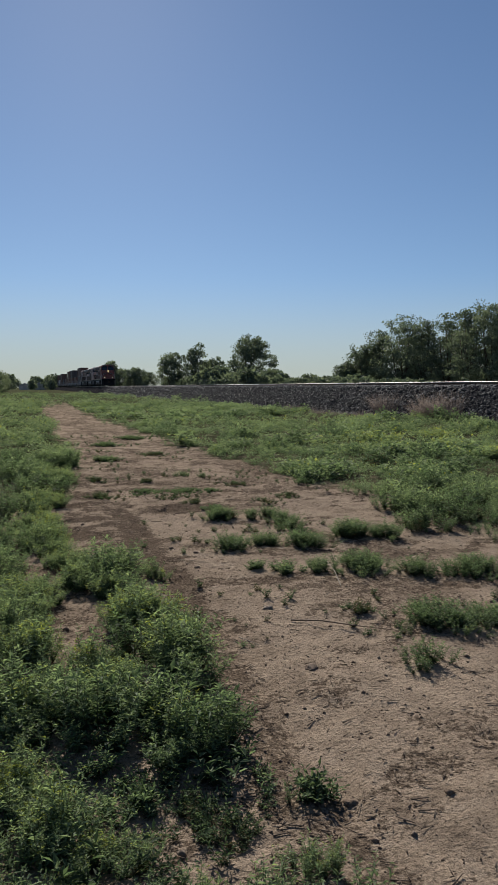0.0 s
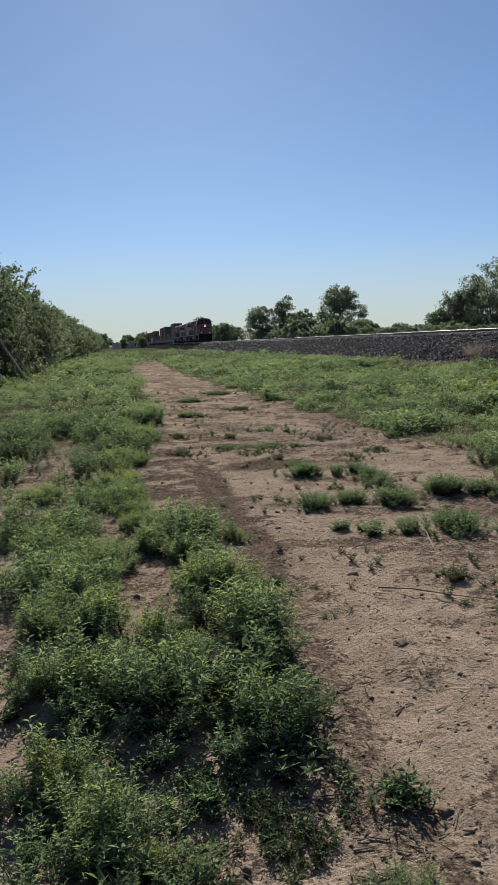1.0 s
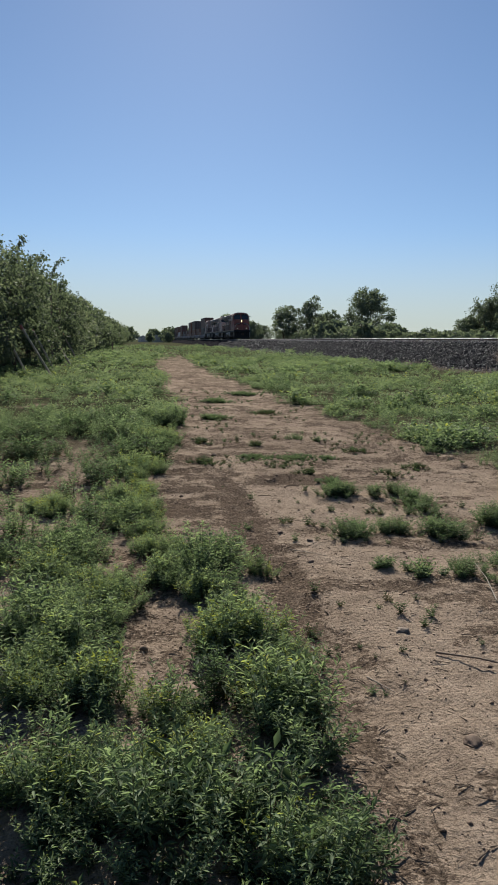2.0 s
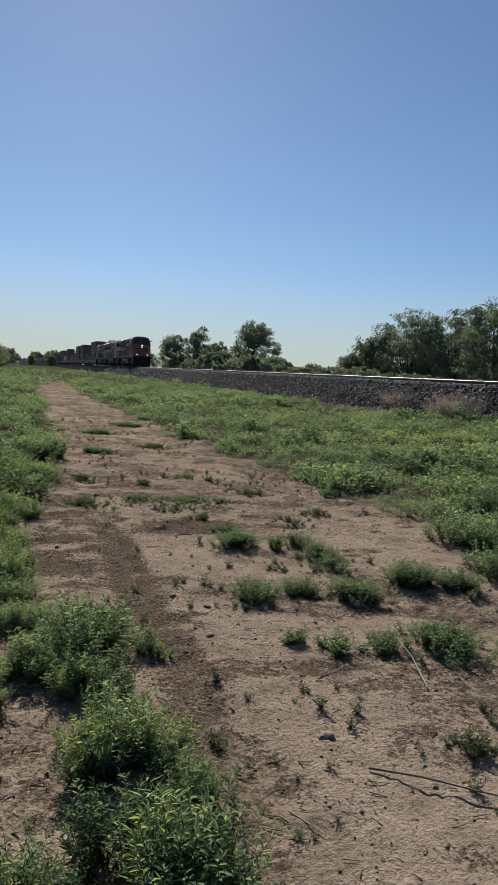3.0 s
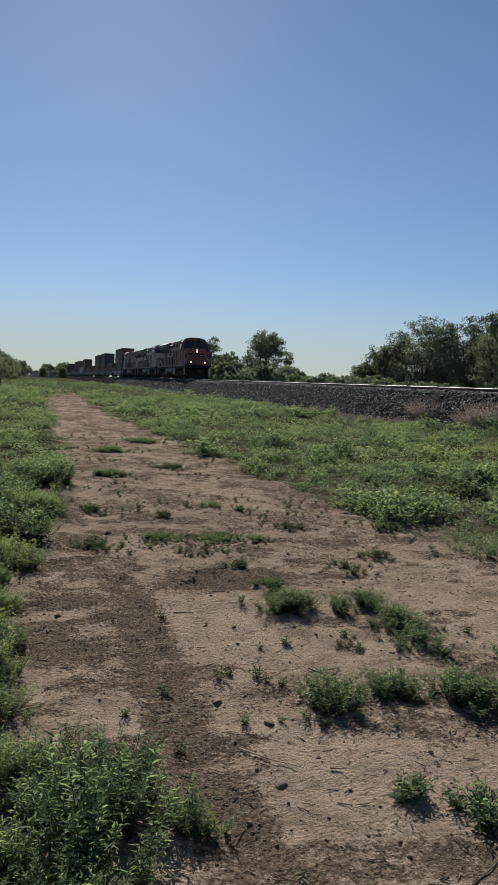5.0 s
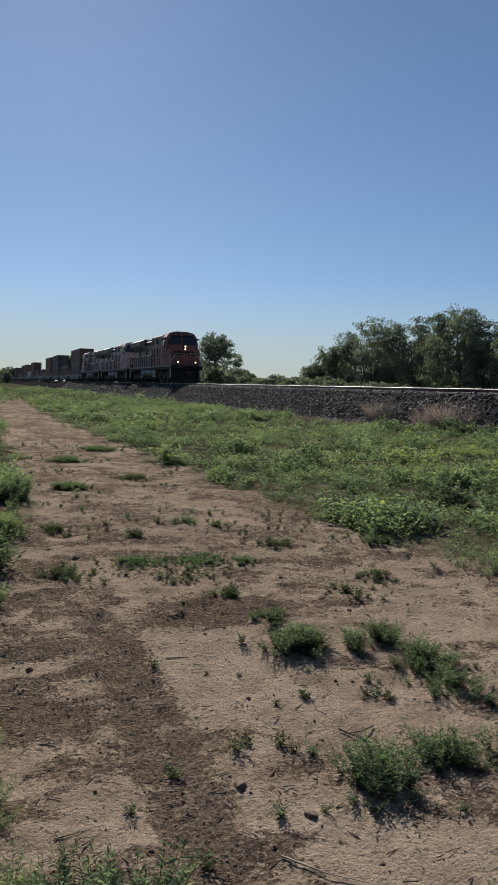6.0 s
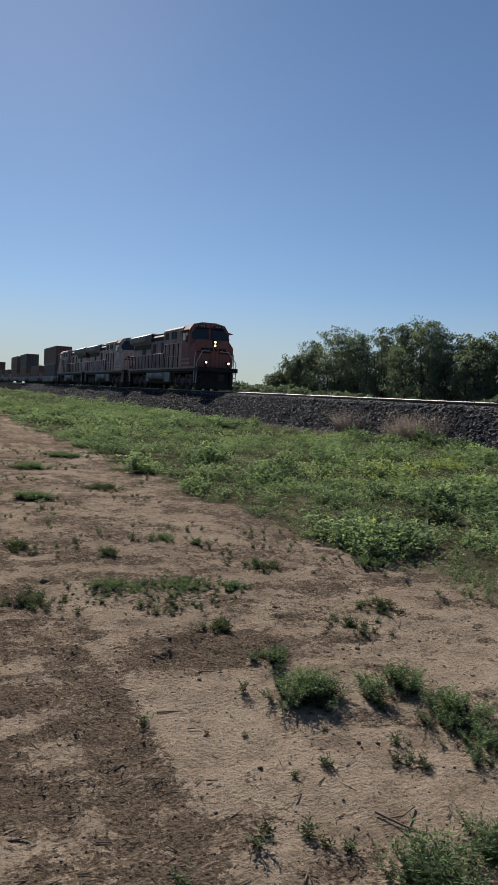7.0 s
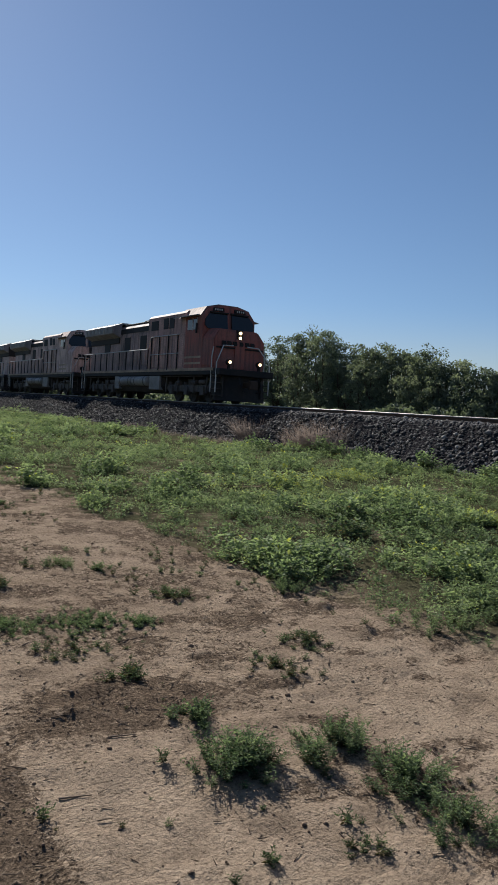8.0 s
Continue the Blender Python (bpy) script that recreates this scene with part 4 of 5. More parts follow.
def yellowing(x, y):
    d = np.zeros_like(x)
    for cx, cy, rx, ry in YELLOW:
        d = np.maximum(d, smooth(1.1, 0.3, np.hypot((x - cx) / rx, (y - cy) / ry) + (fbm(x, y, 1.2, 61) - 0.5)))
    return d


def weed_bed(name, label, shapes, x0, x1, y0, y1, per_m2, seed, size=1.0, power=1.0, mound=0.22, stray=0.25, cover=0.55, bright=0.0, wide=False):
    """A bed of weeds too many to count, growing in mounds with gaps between."""
    rng = np.random.default_rng(seed)
    area = (x1 - x0) * (y1 - y0)
    m = int(area * cover / mound ** 2 / 3.1)
    cx, cy = rng.uniform(x0, x1, m), y0 + (y1 - y0) * rng.random(m) ** power
    thick = fbm(cx, cy, 0.9, 71)
    keep = rng.random(m) < bed(cx, cy) * (0.55 + 0.45 * smooth(0.32, 0.5, thick))
    cx, cy = cx[keep], cy[keep]
    cr = mound * rng.uniform(0.55, 1.35, len(cx)) * (0.75 + 0.5 * smooth(0.35, 0.6, thick[keep]))
    n = int(area * per_m2)
    k = rng.choice(len(cx), n, p=cr ** 2 / (cr ** 2).sum())
    a, q = rng.uniform(0, math.tau, n), np.sqrt(rng.random(n))
    x, y = cx[k] + np.cos(a) * q * cr[k], cy[k] + np.sin(a) * q * cr[k]
    loose = rng.random(n) < stray
    x, y = np.where(loose, rng.uniform(x0, x1, n), x), np.where(loose, y0 + (y1 - y0) * rng.random(n) ** power, y)
    d = np.where(loose, smooth(0.2, 0.7, bed(x, y)), smooth(0.05, 0.4, bed(x, y))) * (1 - smooth(-0.35, 0.35, x - np.interp(y, FOOT_Y, FOOT_X) + (fbm(x, y, 0.8, 12) - 0.5) * 1.2))
    keep = (rng.random(n) < d) & (((x < np.maximum(2.2 + 1.2 * (y - 4), 3.9)) & (x > -0.8 - 0.19 * y)) != wide)
    x, y, k, a, q, loose = x[keep], y[keep], k[keep], a[keep], q[keep], loose[keep]
    P = np.stack([x, y, surface(x, y) - 0.005], -1)
    big = size * (0.65 + 0.35 * smooth(2.1, 2.9, y)) * np.where(loose, 0.68, (1.15 - 0.55 * q ** 2) * (0.55 + 0.6 * cr[k] / mound)) * rng.uniform(0.75, 1.2, len(x))
    own = rng.normal(0, 0.16, len(cx))[k]
    if shapes is BROAD or shapes is TUFT:
        big *= 0.72 + 0.78 * smooth(0.3, 0.68, fbm(x, y, 1.1 if shapes is BROAD else 0.5, 29))
    tone = (fbm(x, y, 0.4, 81) - 0.5) * 0.45 + own + rng.normal(0, 0.05, len(x)) + bright
    tone = np.clip(tone, -0.3, 0.10) + 0.24 * yellowing(x, y)
    lean = np.stack([np.cos(a), np.sin(a)], -1) * (0.5 * q * ~loose)[:, None]
    LV, LF, LT, SV, SF = strew(shapes, P, rng.uniform(0, math.tau, len(x)), big, tone, rng, lean)
    top = tagged(new(name), label, "weeds", kind="stuff")
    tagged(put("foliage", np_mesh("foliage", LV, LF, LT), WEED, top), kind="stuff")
    if shapes is NEAR or shapes is MID:
        tagged(put("stalk", np_mesh("stalk", SV, SF), STALK, top), kind="stuff")
    return top


def weed_clump(x, y, r, h, seed, label="bushy green weed clump growing in the bare lane", lush=1.0, shapes=None, tall=0.21):
    """One clump of leafy weeds standing alone."""
    rng = np.random.default_rng(seed)
    n = max(4, int(62 * r * r / 0.09 * lush) + 4)
    shapes = LOW if h <= 0.12 else shapes or CLUMP
    # a few crowns of their own height, with gaps between them
    crowns = max(1, int(5 * (r / 0.2) ** 2)) if shapes is NEAR else 1
    ca, cq = rng.uniform(0, math.tau, crowns), np.sqrt(rng.random(crowns)) * r * (0.8 if crowns > 1 else 0)
    own = rng.integers(0, crowns, n)
    spread = r * (0.36 if crowns > 1 else 0.5)
    px, py = np.cos(ca[own]) * cq[own] + rng.normal(0, spread, n) * 0.75, np.sin(ca[own]) * cq[own] + rng.normal(0, spread, n) * 0.75
    a, q = np.arctan2(py, px), np.minimum(np.hypot(px, py), r)
    px, py = np.cos(a) * q, np.sin(a) * q
    tall_by = rng.uniform(0.65, 1.1, crowns)[own]
    P = np.stack([px, py, surface(x + px, y + py) - surface(np.array([x]), np.array([y]))[0] - 0.004], -1)
    size = (h / tall) * tall_by * (1.15 - 0.5 * q / r) * rng.uniform(0.75, 1.2, n)
    if h <= 0.12:
        size *= 2.0
    LV, LF, LT, SV, SF = strew(shapes, P, rng.uniform(0, math.tau, n), size, rng.normal(-0.12 - (0.24 if h < 0.06 or 0.065 < h <= 0.1 else 0) + (0.28 if shapes is NEAR else 0), 0.1, n), rng, np.stack([np.cos(a), np.sin(a)], -1) * ((0.4 if shapes is NEAR else 0.7) * q / r)[:, None])
    top = tagged(new("weed_clump"), label, "weed", "weed clumps in the lane")
    top.location = (x, y, float(surface(np.array([x]), np.array([y]))[0]))
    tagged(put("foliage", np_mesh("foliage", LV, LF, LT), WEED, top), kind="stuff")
    tagged(put("stalk", np_mesh("stalk", SV, SF), STALK, top), kind="stuff")
    return top


LANE_CLUMPS = [
    (2.06, 7.98, 0.19, 0.23, 1.5), (2.36, 7.85, 0.1, 0.13, 0.7), (2.62, 7.95, 0.2, 0.13, 0.6), (2.66, 7.55, 0.2, 0.17, 0.9), (2.6, 7.2, 0.2, 0.15, 0.8),
    (1.80, 6.52, 0.18, 0.19, 1.0), (2.14, 6.6, 0.18, 0.18, 1.0), (2.48, 6.45, 0.24, 0.19, 0.6), (3.05, 6.75, 0.22, 0.2, 1.0), (3.35, 6.55, 0.22, 0.17, 0.7),
    (2.62, 5.5, 0.28, 0.2, 0.8), (2.28, 5.55, 0.16, 0.14, 0.9), (2.0, 5.58, 0.13, 0.12, 0.7), (1.78, 5.75, 0.1, 0.11, 0.8), (3.0, 5.25, 0.16, 0.17, 0.9),
    (3.4, 5.15, 0.26, 0.2, 1.0), (2.5, 4.1, 0.32, 0.2, 0.9), (2.85, 4.0, 0.2, 0.16, 0.9), (2.05, 3.5, 0.22, 0.13, 0.3), (1.02, 2.52, 0.1, 0.11, 0.7), (2.1, 4.45, 0.12, 0.09, 0.6),
    (2.0, 9.1, 0.14, 0.1, 0.8), (2.1, 8.45, 0.12, 0.11, 1.0), (2.2, 7.25, 0.11, 0.08, 0.6), (2.42, 11.8, 0.2, 0.15, 0.6), (2.7, 11.55, 0.1, 0.12, 0.6), (4.0, 10.5, 0.22, 0.13, 0.6),
    (1.75, 11.3, 0.12, 0.1, 0.6), (1.6, 10.15, 0.4, 0.06, 1.0), (2.1, 10.1, 0.42, 0.065, 1.0), (2.45, 9.95, 0.25, 0.06, 0.8), (1.9, 9.6, 0.4, 0.07, 0.35), (2.9, 8.9, 0.3, 0.07, 0.25),
    (3.3, 9.3, 0.35, 0.07, 0.25), (3.0, 10.6, 0.25, 0.08, 0.4), (1.05, 11.7, 0.2, 0.1, 0.5), (0.95, 9.9, 0.25, 0.08, 0.5), (1.5, 14.5, 0.3, 0.12, 0.5), (2.6, 15.5, 0.4, 0.1, 0.4), (1.9, 18.0, 0.4, 0.12, 0.5), (2.8, 20.5, 0.5, 0.12, 0.5),
]
SIDE_CLUMPS = [
    (0.76, 3.85, 0.19, 0.30), (0.57, 3.05, 0.23, 0.22), (0.33, 3.5, 0.19, 0.22), (0.13, 3.55, 0.14, 0.20), (-0.07, 3.4, 0.2, 0.24), (-0.14, 4.45, 0.2, 0.24), (-0.1, 4.95, 0.2, 0.22), (0.64, 4.72, 0.19, 0.24), (0.28, 5.5, 0.2, 0.19),
    (-0.02, 5.25, 0.25, 0.22), (0.04, 2.48, 0.22, 0.21), (0.24, 2.27, 0.17, 0.16), (0.38, 2.58, 0.13, 0.12), (0.56, 2.5, 0.14, 0.085), (0.64, 2.33, 0.16, 0.08), (0.84, 2.08, 0.12, 0.13), (-0.1, 2.85, 0.2, 0.22), (0.4, 1.9, 0.2, 0.18),
    (0.62, 5.25, 0.19, 0.21), (0.5, 6.05, 0.19, 0.18), (0.96, 5.74, 0.12, 0.13), (0.26, 6.15, 0.18, 0.19), (0.19, 7.15, 0.24, 0.22), (0.15, 9.2, 0.3, 0.25), (0.42, 11.5, 0.3, 0.27), (-0.3, 5.75, 0.25, 0.22), (0.02, 7.8, 0.2, 0.19), (-0.6, 7.45, 0.25, 0.2), (0.8, 4.38, 0.15, 0.24), (0.66, 4.6, 0.2, 0.27),
    (0.25, 6.65, 0.16, 0.2), (0.22, 7.55, 0.16, 0.2), (0.2, 8.2, 0.16, 0.2), (0.12, 8.7, 0.15, 0.19), (0.02, 4.08, 0.19, 0.23), (0.24, 3.88, 0.17, 0.22), (-0.22, 4.15, 0.18, 0.22)]


def weeds():
    for i, (x, y, r, h, lush) in enumerate(LANE_CLUMPS):
        low = h <= 0.12
        weed_clump(x, y, r if low else 1.08 * r, h if low else max(0.125, 0.86 * h), 500 + i, "low sparse weeds creeping over the bare lane" if low else "bushy green weed clump growing in the bare lane", lush)
    for i, (x, y, r, h) in enumerate(SIDE_CLUMPS):
        tagged(weed_clump(x, y, r, h, 700 + i, "tall leafy green weed clump at the edge of the lane", 1.35, NEAR, 0.25), group="weed clumps beside the lane")
    foot = random.Random(3)
    for k in range(10):
        y = 15.5 + 1.25 * k + foot.uniform(-0.4, 0.4)
        tagged(weed_clump(14.9 + foot.uniform(-0.3, 0.4), y, foot.uniform(0.3, 0.5), foot.uniform(0.3, 0.52), 800 + k, "tall green weeds at the foot of the ballast bank", 0.12, FOOT, 0.26), group="weeds at the foot of the bank")
    weed_bed("near_weed_bed", "dense green leafy weeds beside the bare lane", NEAR, -2.0, 1.2, 1.3, 7.5, 50, 91, 0.78, mound=0.18, stray=0.15, cover=0.4, bright=0.1)
    weed_bed("lane_side_weeds", "thick green weeds along the lane", MID, -3.5, 1.4, 7.5, 15, 54, 92, 1.03, mound=0.24, bright=0.04)
    weed_bed("weed_field", "broad bed of green leafy weeds below the bank", BROAD, 3.2, 11.5, 9.2, 16.5, 92, 93, 0.84, mound=0.2, stray=0.4, bright=-0.02)
    weed_bed("field_edge_weeds", "leafy green weeds at the edge of the bare lane", MID, 3.0, 6.5, 5.0, 9.8, 60, 104, 0.85, mound=0.2, stray=0.35, bright=-0.06)
    weed_bed("weed_field", "broad bed of green leafy weeds below the bank", BROAD, 3.0, 16.0, 14.5, 28, 30, 94, 1.08, mound=0.28, stray=0.4, bright=0.06)
    weed_bed("weed_field", "green weeds running along the bank", TUFT, 2.5, 16.2, 27, 62, 12, 95, 0.88, mound=0.45, stray=0.4, bright=0.12)
    weed_bed("weed_strip", "green weeds between orchard and lane", BROAD, -5.5, 1.5, 15, 30, 27, 96, 1.1, mound=0.28, bright=0.1)
    weed_bed("weed_strip", "green weeds between orchard and lane", TUFT, -6.5, 2.0, 29, 70, 10, 97, 0.9, mound=0.45, bright=0.12)
    weed_bed("far_weeds", "distant green weeds beside the railway", TUFT, -6.5, 16.0, 60, 170, 0.9, 98, 1.2, 1.2, mound=1.2)
    weed_bed("outer_weeds", "green weeds around the lane", BROAD, -7, 0.9, -6, 14, 4, 101, 0.9, mound=0.35, wide=True)
    weed_bed("outer_weeds", "green weeds around the lane", BROAD, 3.9, 13, -6, 12, 4, 102, 0.9, mound=0.35, wide=True)
    weed_bed("low_weeds", "low thin weeds and dead litter between taller clumps", LOW, -0.6, 1.0, 1.5, 3.5, 90, 103, 1.5, stray=0.9, bright=-0.12)
    # seedlings on the lane itself
    rng = np.random.default_rng(123)
    x, y = rng.uniform(0.7, 4.1, 1500), 1.8 + 20 * rng.random(1500) ** 1.1
    ok = fbm(x, y, 1.4, 14) > 0.53
    x, y = x[ok], y[ok]
    P = np.stack([x, y, surface(x, y) - 0.003], -1)
    LV, LF, LT, SV, SF = strew(LOW, P, rng.uniform(0, 6.28, len(x)), rng.uniform(0.15, 0.9, len(x)) ** 1.6, rng.normal(-0.3, 0.14, len(x)), rng)
    top = tagged(new("lane_seedlings"), "small sparse weeds dotted over the bare lane", "weeds", kind="stuff")
    tagged(put("foliage", np_mesh("foliage", LV, LF, LT), WEED, top), kind="stuff")
    tagged(put("stalk", np_mesh("stalk", SV, SF), STALK, top), kind="stuff")


weeds()


# ---- clods, stones, sticks ----
def litter():
    def on_lane(rng, n):
        x, y = rng.uniform(-1.0, 4.6, n), 1.6 + 15 * rng.random(n) ** 1.6
        return np.stack([x, y, surface(x, y)], -1)

    V, F = stones(20000, on_lane, 0.0038, 31, 0.0, 0.5)
    tagged(put("clods", np_mesh("clods", V, F), CLOD), "small crumbs of dark earth on the lane", "clods", kind="stuff")
    def on_mulch(rng, n):
        x, y = rng.uniform(0.2, 3.4, 9 * n), rng.uniform(5.5, 14.0, 9 * n)
        ok = np.nonzero(mulch(x, y) > rng.uniform(0.35, 0.9, 9 * n))[0]
        pick = ok[np.arange(n) % len(ok)]
        return np.stack([x[pick], y[pick], surface(x[pick], y[pick])], -1)

    V, F = stones(6000, on_mulch, 0.0048, 34, 0.0, 0.32)
    tagged(put("clods", np_mesh("clods", V, F), CLOD), "crumbled dark earth and chips in damp patches", "clods", kind="stuff")
    V, F = stones(260, on_lane, 0.013, 35, 0.1, 0.4)
    tagged(put("clods", np_mesh("clods", V, F), CLOD), "larger lumps of dark earth on the lane", "clods", kind="stuff")
    V, F = stones(130, on_lane, 0.009, 32, 0.1)
    tagged(put("pebbles", np_mesh("pebbles", V, F), STONE), "pale pebbles scattered on the lane", "pebbles", kind="stuff")
    rng = np.random.default_rng(33)
    n = 14000
    P = on_lane(rng, n)
    keep = rng.random(n) < 0.25 + 0.75 * mulch(P[:, 0], P[:, 1])
    P = P[keep] + np.array([0, 0, 0.004])
    n = len(P)
    a = rng.normal(0.4, 1.0, n)
    d = np.stack([np.cos(a), np.sin(a), rng.normal(0, 0.08, n)], -1)
    L = rng.uniform(0.012, 0.07, n) * np.where(rng.random(n) < 0.06, 2.5, 1)
    w = rng.uniform(0.0012, 0.003, n)
    s = np.stack([-np.sin(a), np.cos(a), np.zeros(n)], -1)
    u = np.array([0, 0, 1.0])
    A, B = P - d * L[:, None] / 2, P + d * L[:, None] / 2
    V = np.stack([A + s * w[:, None], A - s * w[:, None], A + u * w[:, None] * 1.6, B + s * w[:, None] * 0.6, B - s * w[:, None] * 0.6, B + u * w[:, None]], 1)
    F = np.array([(0, 1, 2), (3, 5, 4), (0, 3, 4), (0, 4, 1), (1, 4, 5), (1, 5, 2), (2, 5, 3), (2, 3, 0)])[None] + 6 * np.arange(n)[:, None, None]
    tagged(put("wood_chips", np_mesh("wood_chips", V.reshape(-1, 3), F.reshape(-1, 3)), STICK), "dry straw and wood chips strewn on the soil", "chips", kind="stuff")


def stick(points, r, mat, label):
    pts = []
    for x, y, z in points:
        pts.append((x, y, float(surface(np.array([x]), np.array([y]))[0]) + z))
    ob = part("stick", rod(pts, r, 6, taper=0.5), mat, None, label)
    return tagged(ob, label, "stick", "sticks on the lane")


def stone(x, y, s, label, mat=None, seed=0):
    rng = random.Random(seed)
    bm = bmesh.new()
    bmesh.ops.create_icosphere(bm, subdivisions=3, radius=s)
    for v in bm.verts:
        k = 1 + 0.55 * noise.noise(v.co / s * 1.1 + Vector((seed * 3.7, 0, 0))) + 0.28 * noise.noise(v.co / s * 4 + Vector((0, seed, 0)))
        v.co = Vector((v.co.x * k * 1.25, v.co.y * k, v.co.z * k * 0.45))
    ob = part("stone", bm, mat or STONE, None, label, True)
    ob.location = (x, y, float(surface(np.array([x]), np.array([y]))[0]) + 0.08 * s)
    ob.rotation_euler = (0, 0, rng.uniform(0, 6))
    return tagged(ob, label, "stone", "stones on the lane")


litter()
stick([(1.6, 4.4, 0.01), (1.75, 4.26, 0.035), (1.92, 4.14, 0.025), (2.1, 4.02, 0.01)], 0.005, STICK, "long thin bent dark stick lying on the lane")
stick([(1.83, 6.95, 0.01), (1.9, 6.78, 0.02), (1.86, 6.68, 0.012)], 0.005, STICK, "short crooked stick on the bare lane")
stick([(2.0, 6.95, 0.01), (1.9, 6.88, 0.03), (1.82, 6.9, 0.012)], 0.004, STICK, "short crooked stick on the bare lane")
stick([(2.2, 5.0, 0.01), (2.28, 5.3, 0.05), (2.3, 5.5, 0.09)], 0.004, PALE_STICK, "pale dry stick leaning into weeds")
stick([(1.3, 8.0, 0.004), (1.42, 7.97, 0.008)], 0.004, STICK, "dark piece of wood on the soil")
stick([(1.65, 8.42, 0.004), (1.77, 8.38, 0.008)], 0.004, STICK, "dark piece of wood on the soil")
stick([(1.25, 6.2, 0.008), (1.34, 6.05, 0.012), (1.45, 5.98, 0.01)], 0.003, PALE_STICK, "pale dry twig on the lane")
stick([(1.2, 4.2, 0.006), (1.28, 4.05, 0.01)], 0.003, PALE_STICK, "pale dry twig on the lane")
stone(1.43, 3.62, 0.034, "dark clod of earth lying on the lane", CLOD, 1)
stone(1.12, 2.42, 0.024, "dark clod of earth on the lane", CLOD, 2)
stone(0.85, 2.6, 0.016, "small clod of earth on the lane", CLOD, 3)
stone(1.33, 5.9, 0.022, "small dark clod on the lane", CLOD, 4)
stone(1.26, 6.64, 0.024, "dark clod of earth on the lane", CLOD, 5)
stone(1.53, 4.66, 0.032, "pale flat stone on the lane", seed=6)
stone(1.43, 6.37, 0.02, "small dark clod on the lane", CLOD, 7)


# ---- trees ----
def tree(name, seed, h, w, label, group, mat=None, leaves=5200, leaf=0.32, trunk=0.35, lobes=13, base=0.25, spray=0.16, stems=1):
    """Tapered trunk, limbs to each lobe, and a broken crown of many leaf sprays. Origin at the foot."""
    rng = np.random.default_rng(seed)
    top = tagged(new(name), label, "tree", group)
    bm = bmesh.new()
    lean = rng.normal(0, 0.03, 2) * h
    fork = Vector((lean[0], lean[1], h * (base + 0.12)))
    rod([(0, 0, -0.15), (lean[0] * 0.3, lean[1] * 0.3, h * base * 0.5), fork], trunk * 0.5, 8, bm, 0.65)
    for q in range(1, stems):
        a = 2.2 * q + rng.uniform(-0.5, 0.5)
        out = w * rng.uniform(0.12, 0.3)
        rod([(0.3 * math.cos(a), 0.3 * math.sin(a), -0.15), (out * 0.6 * math.cos(a), out * 0.6 * math.sin(a), h * 0.3), (out * math.cos(a), out * math.sin(a), h * rng.uniform(0.6, 0.8))], trunk * 0.3, 6, bm, 0.4)
    part("trunk", bm, BARK, top, smooth=True)
    cs, rs = [], []
    for k in range(lobes):
        f = (k + 0.5) / lobes
        z = h * (base + 0.08 + (0.84 - base) * f)
        reach = w * 0.5 * math.sin(math.pi * min(0.97, 0.25 + 0.70 * f)) ** 0.8 * rng.uniform(0.35, 0.78)
        a = 2.4 * k + rng.uniform(-0.6, 0.6)
        r = min(w * rng.uniform(0.13, 0.25), h * 0.2)
        cs.append((lean[0] + math.cos(a) * reach, lean[1] + math.sin(a) * reach, min(z, h - r * 0.8)))
        rs.append(r)
    cs, rs = np.array(cs), np.array(rs)
    bm = bmesh.new()
    for c in cs:
        mid = fork.lerp(Vector(c), 0.55) + Vector((0, 0, -0.06 * h))
        rod([fork * 0.9, mid, Vector(c)], trunk * 0.2, 5, bm, 0.25)
    part("branchwork", bm, BARK, top, smooth=True)
    share = rs ** 2 / (rs ** 2).sum()
    # leaves hang in tufts round each lobe, with gaps between them
    tufts = 15 * lobes
    tk = rng.choice(lobes, tufts, p=share)
    td = rng.normal(0, 1, (tufts, 3)) + np.array([0, 0, 0.15])
    td /= np.linalg.norm(td, axis=1)[:, None]
    far_out = np.where(rng.random(tufts) < spray, rng.uniform(0.95, 1.15, tufts), rng.uniform(0.35, 1.0, tufts) ** 0.6)
    tc = cs[tk] + td * (rs[tk] * far_out)[:, None] * np.array([1, 1, 0.85])
    j = rng.integers(0, tufts, leaves)
    k = tk[j]
    d = rng.normal(0, 1, (leaves, 3))
    d *= (rng.random(leaves) ** 0.4 / np.linalg.norm(d, axis=1))[:, None]
    P = tc[j] + d * (rs[k] * 0.40 * rng.uniform(0.6, 1.35, tufts)[j])[:, None] * np.array([1.15, 1.15, 0.75])
    d = d * 0.4 + td[j]
    d /= np.linalg.norm(d, axis=1)[:, None]
    P[:, 2] = np.maximum(P[:, 2], 0.25 + rng.random(leaves) * 0.5)
    way = d * 0.5 + rng.normal(0, 0.7, (leaves, 3))
    way /= np.linalg.norm(way, axis=1)[:, None]
    side = np.cross(way, rng.normal(0, 1, (leaves, 3)))
    side /= np.linalg.norm(side, axis=1)[:, None]
    L = leaf * rng.uniform(0.5, 1.3, leaves)
    V, F = leaf_faces(P, way, side, L, L * 0.30, -0.4, rng.uniform(0, 0.4, leaves))
    tone = 0.45 + rng.normal(0, 0.13, leaves) + rng.normal(0, 0.12, lobes)[k] + rng.normal(0, 0.12, tufts)[j]
    put("crown", np_mesh("crown", V, F, np.repeat(np.clip(tone, 0, 1), 4)), mat or LEAF, top)
    return top


def at_bearing(deg, dist):
    return dist * math.sin(radians(deg)), dist * math.cos(radians(deg))


def place(ob, x, y, z=0.0, turn=0.0, s=1.0):
    ob.location, ob.rotation_euler, ob.scale = (x, y, z), (0, 0, radians(turn)), (s, s, s)
    return ob


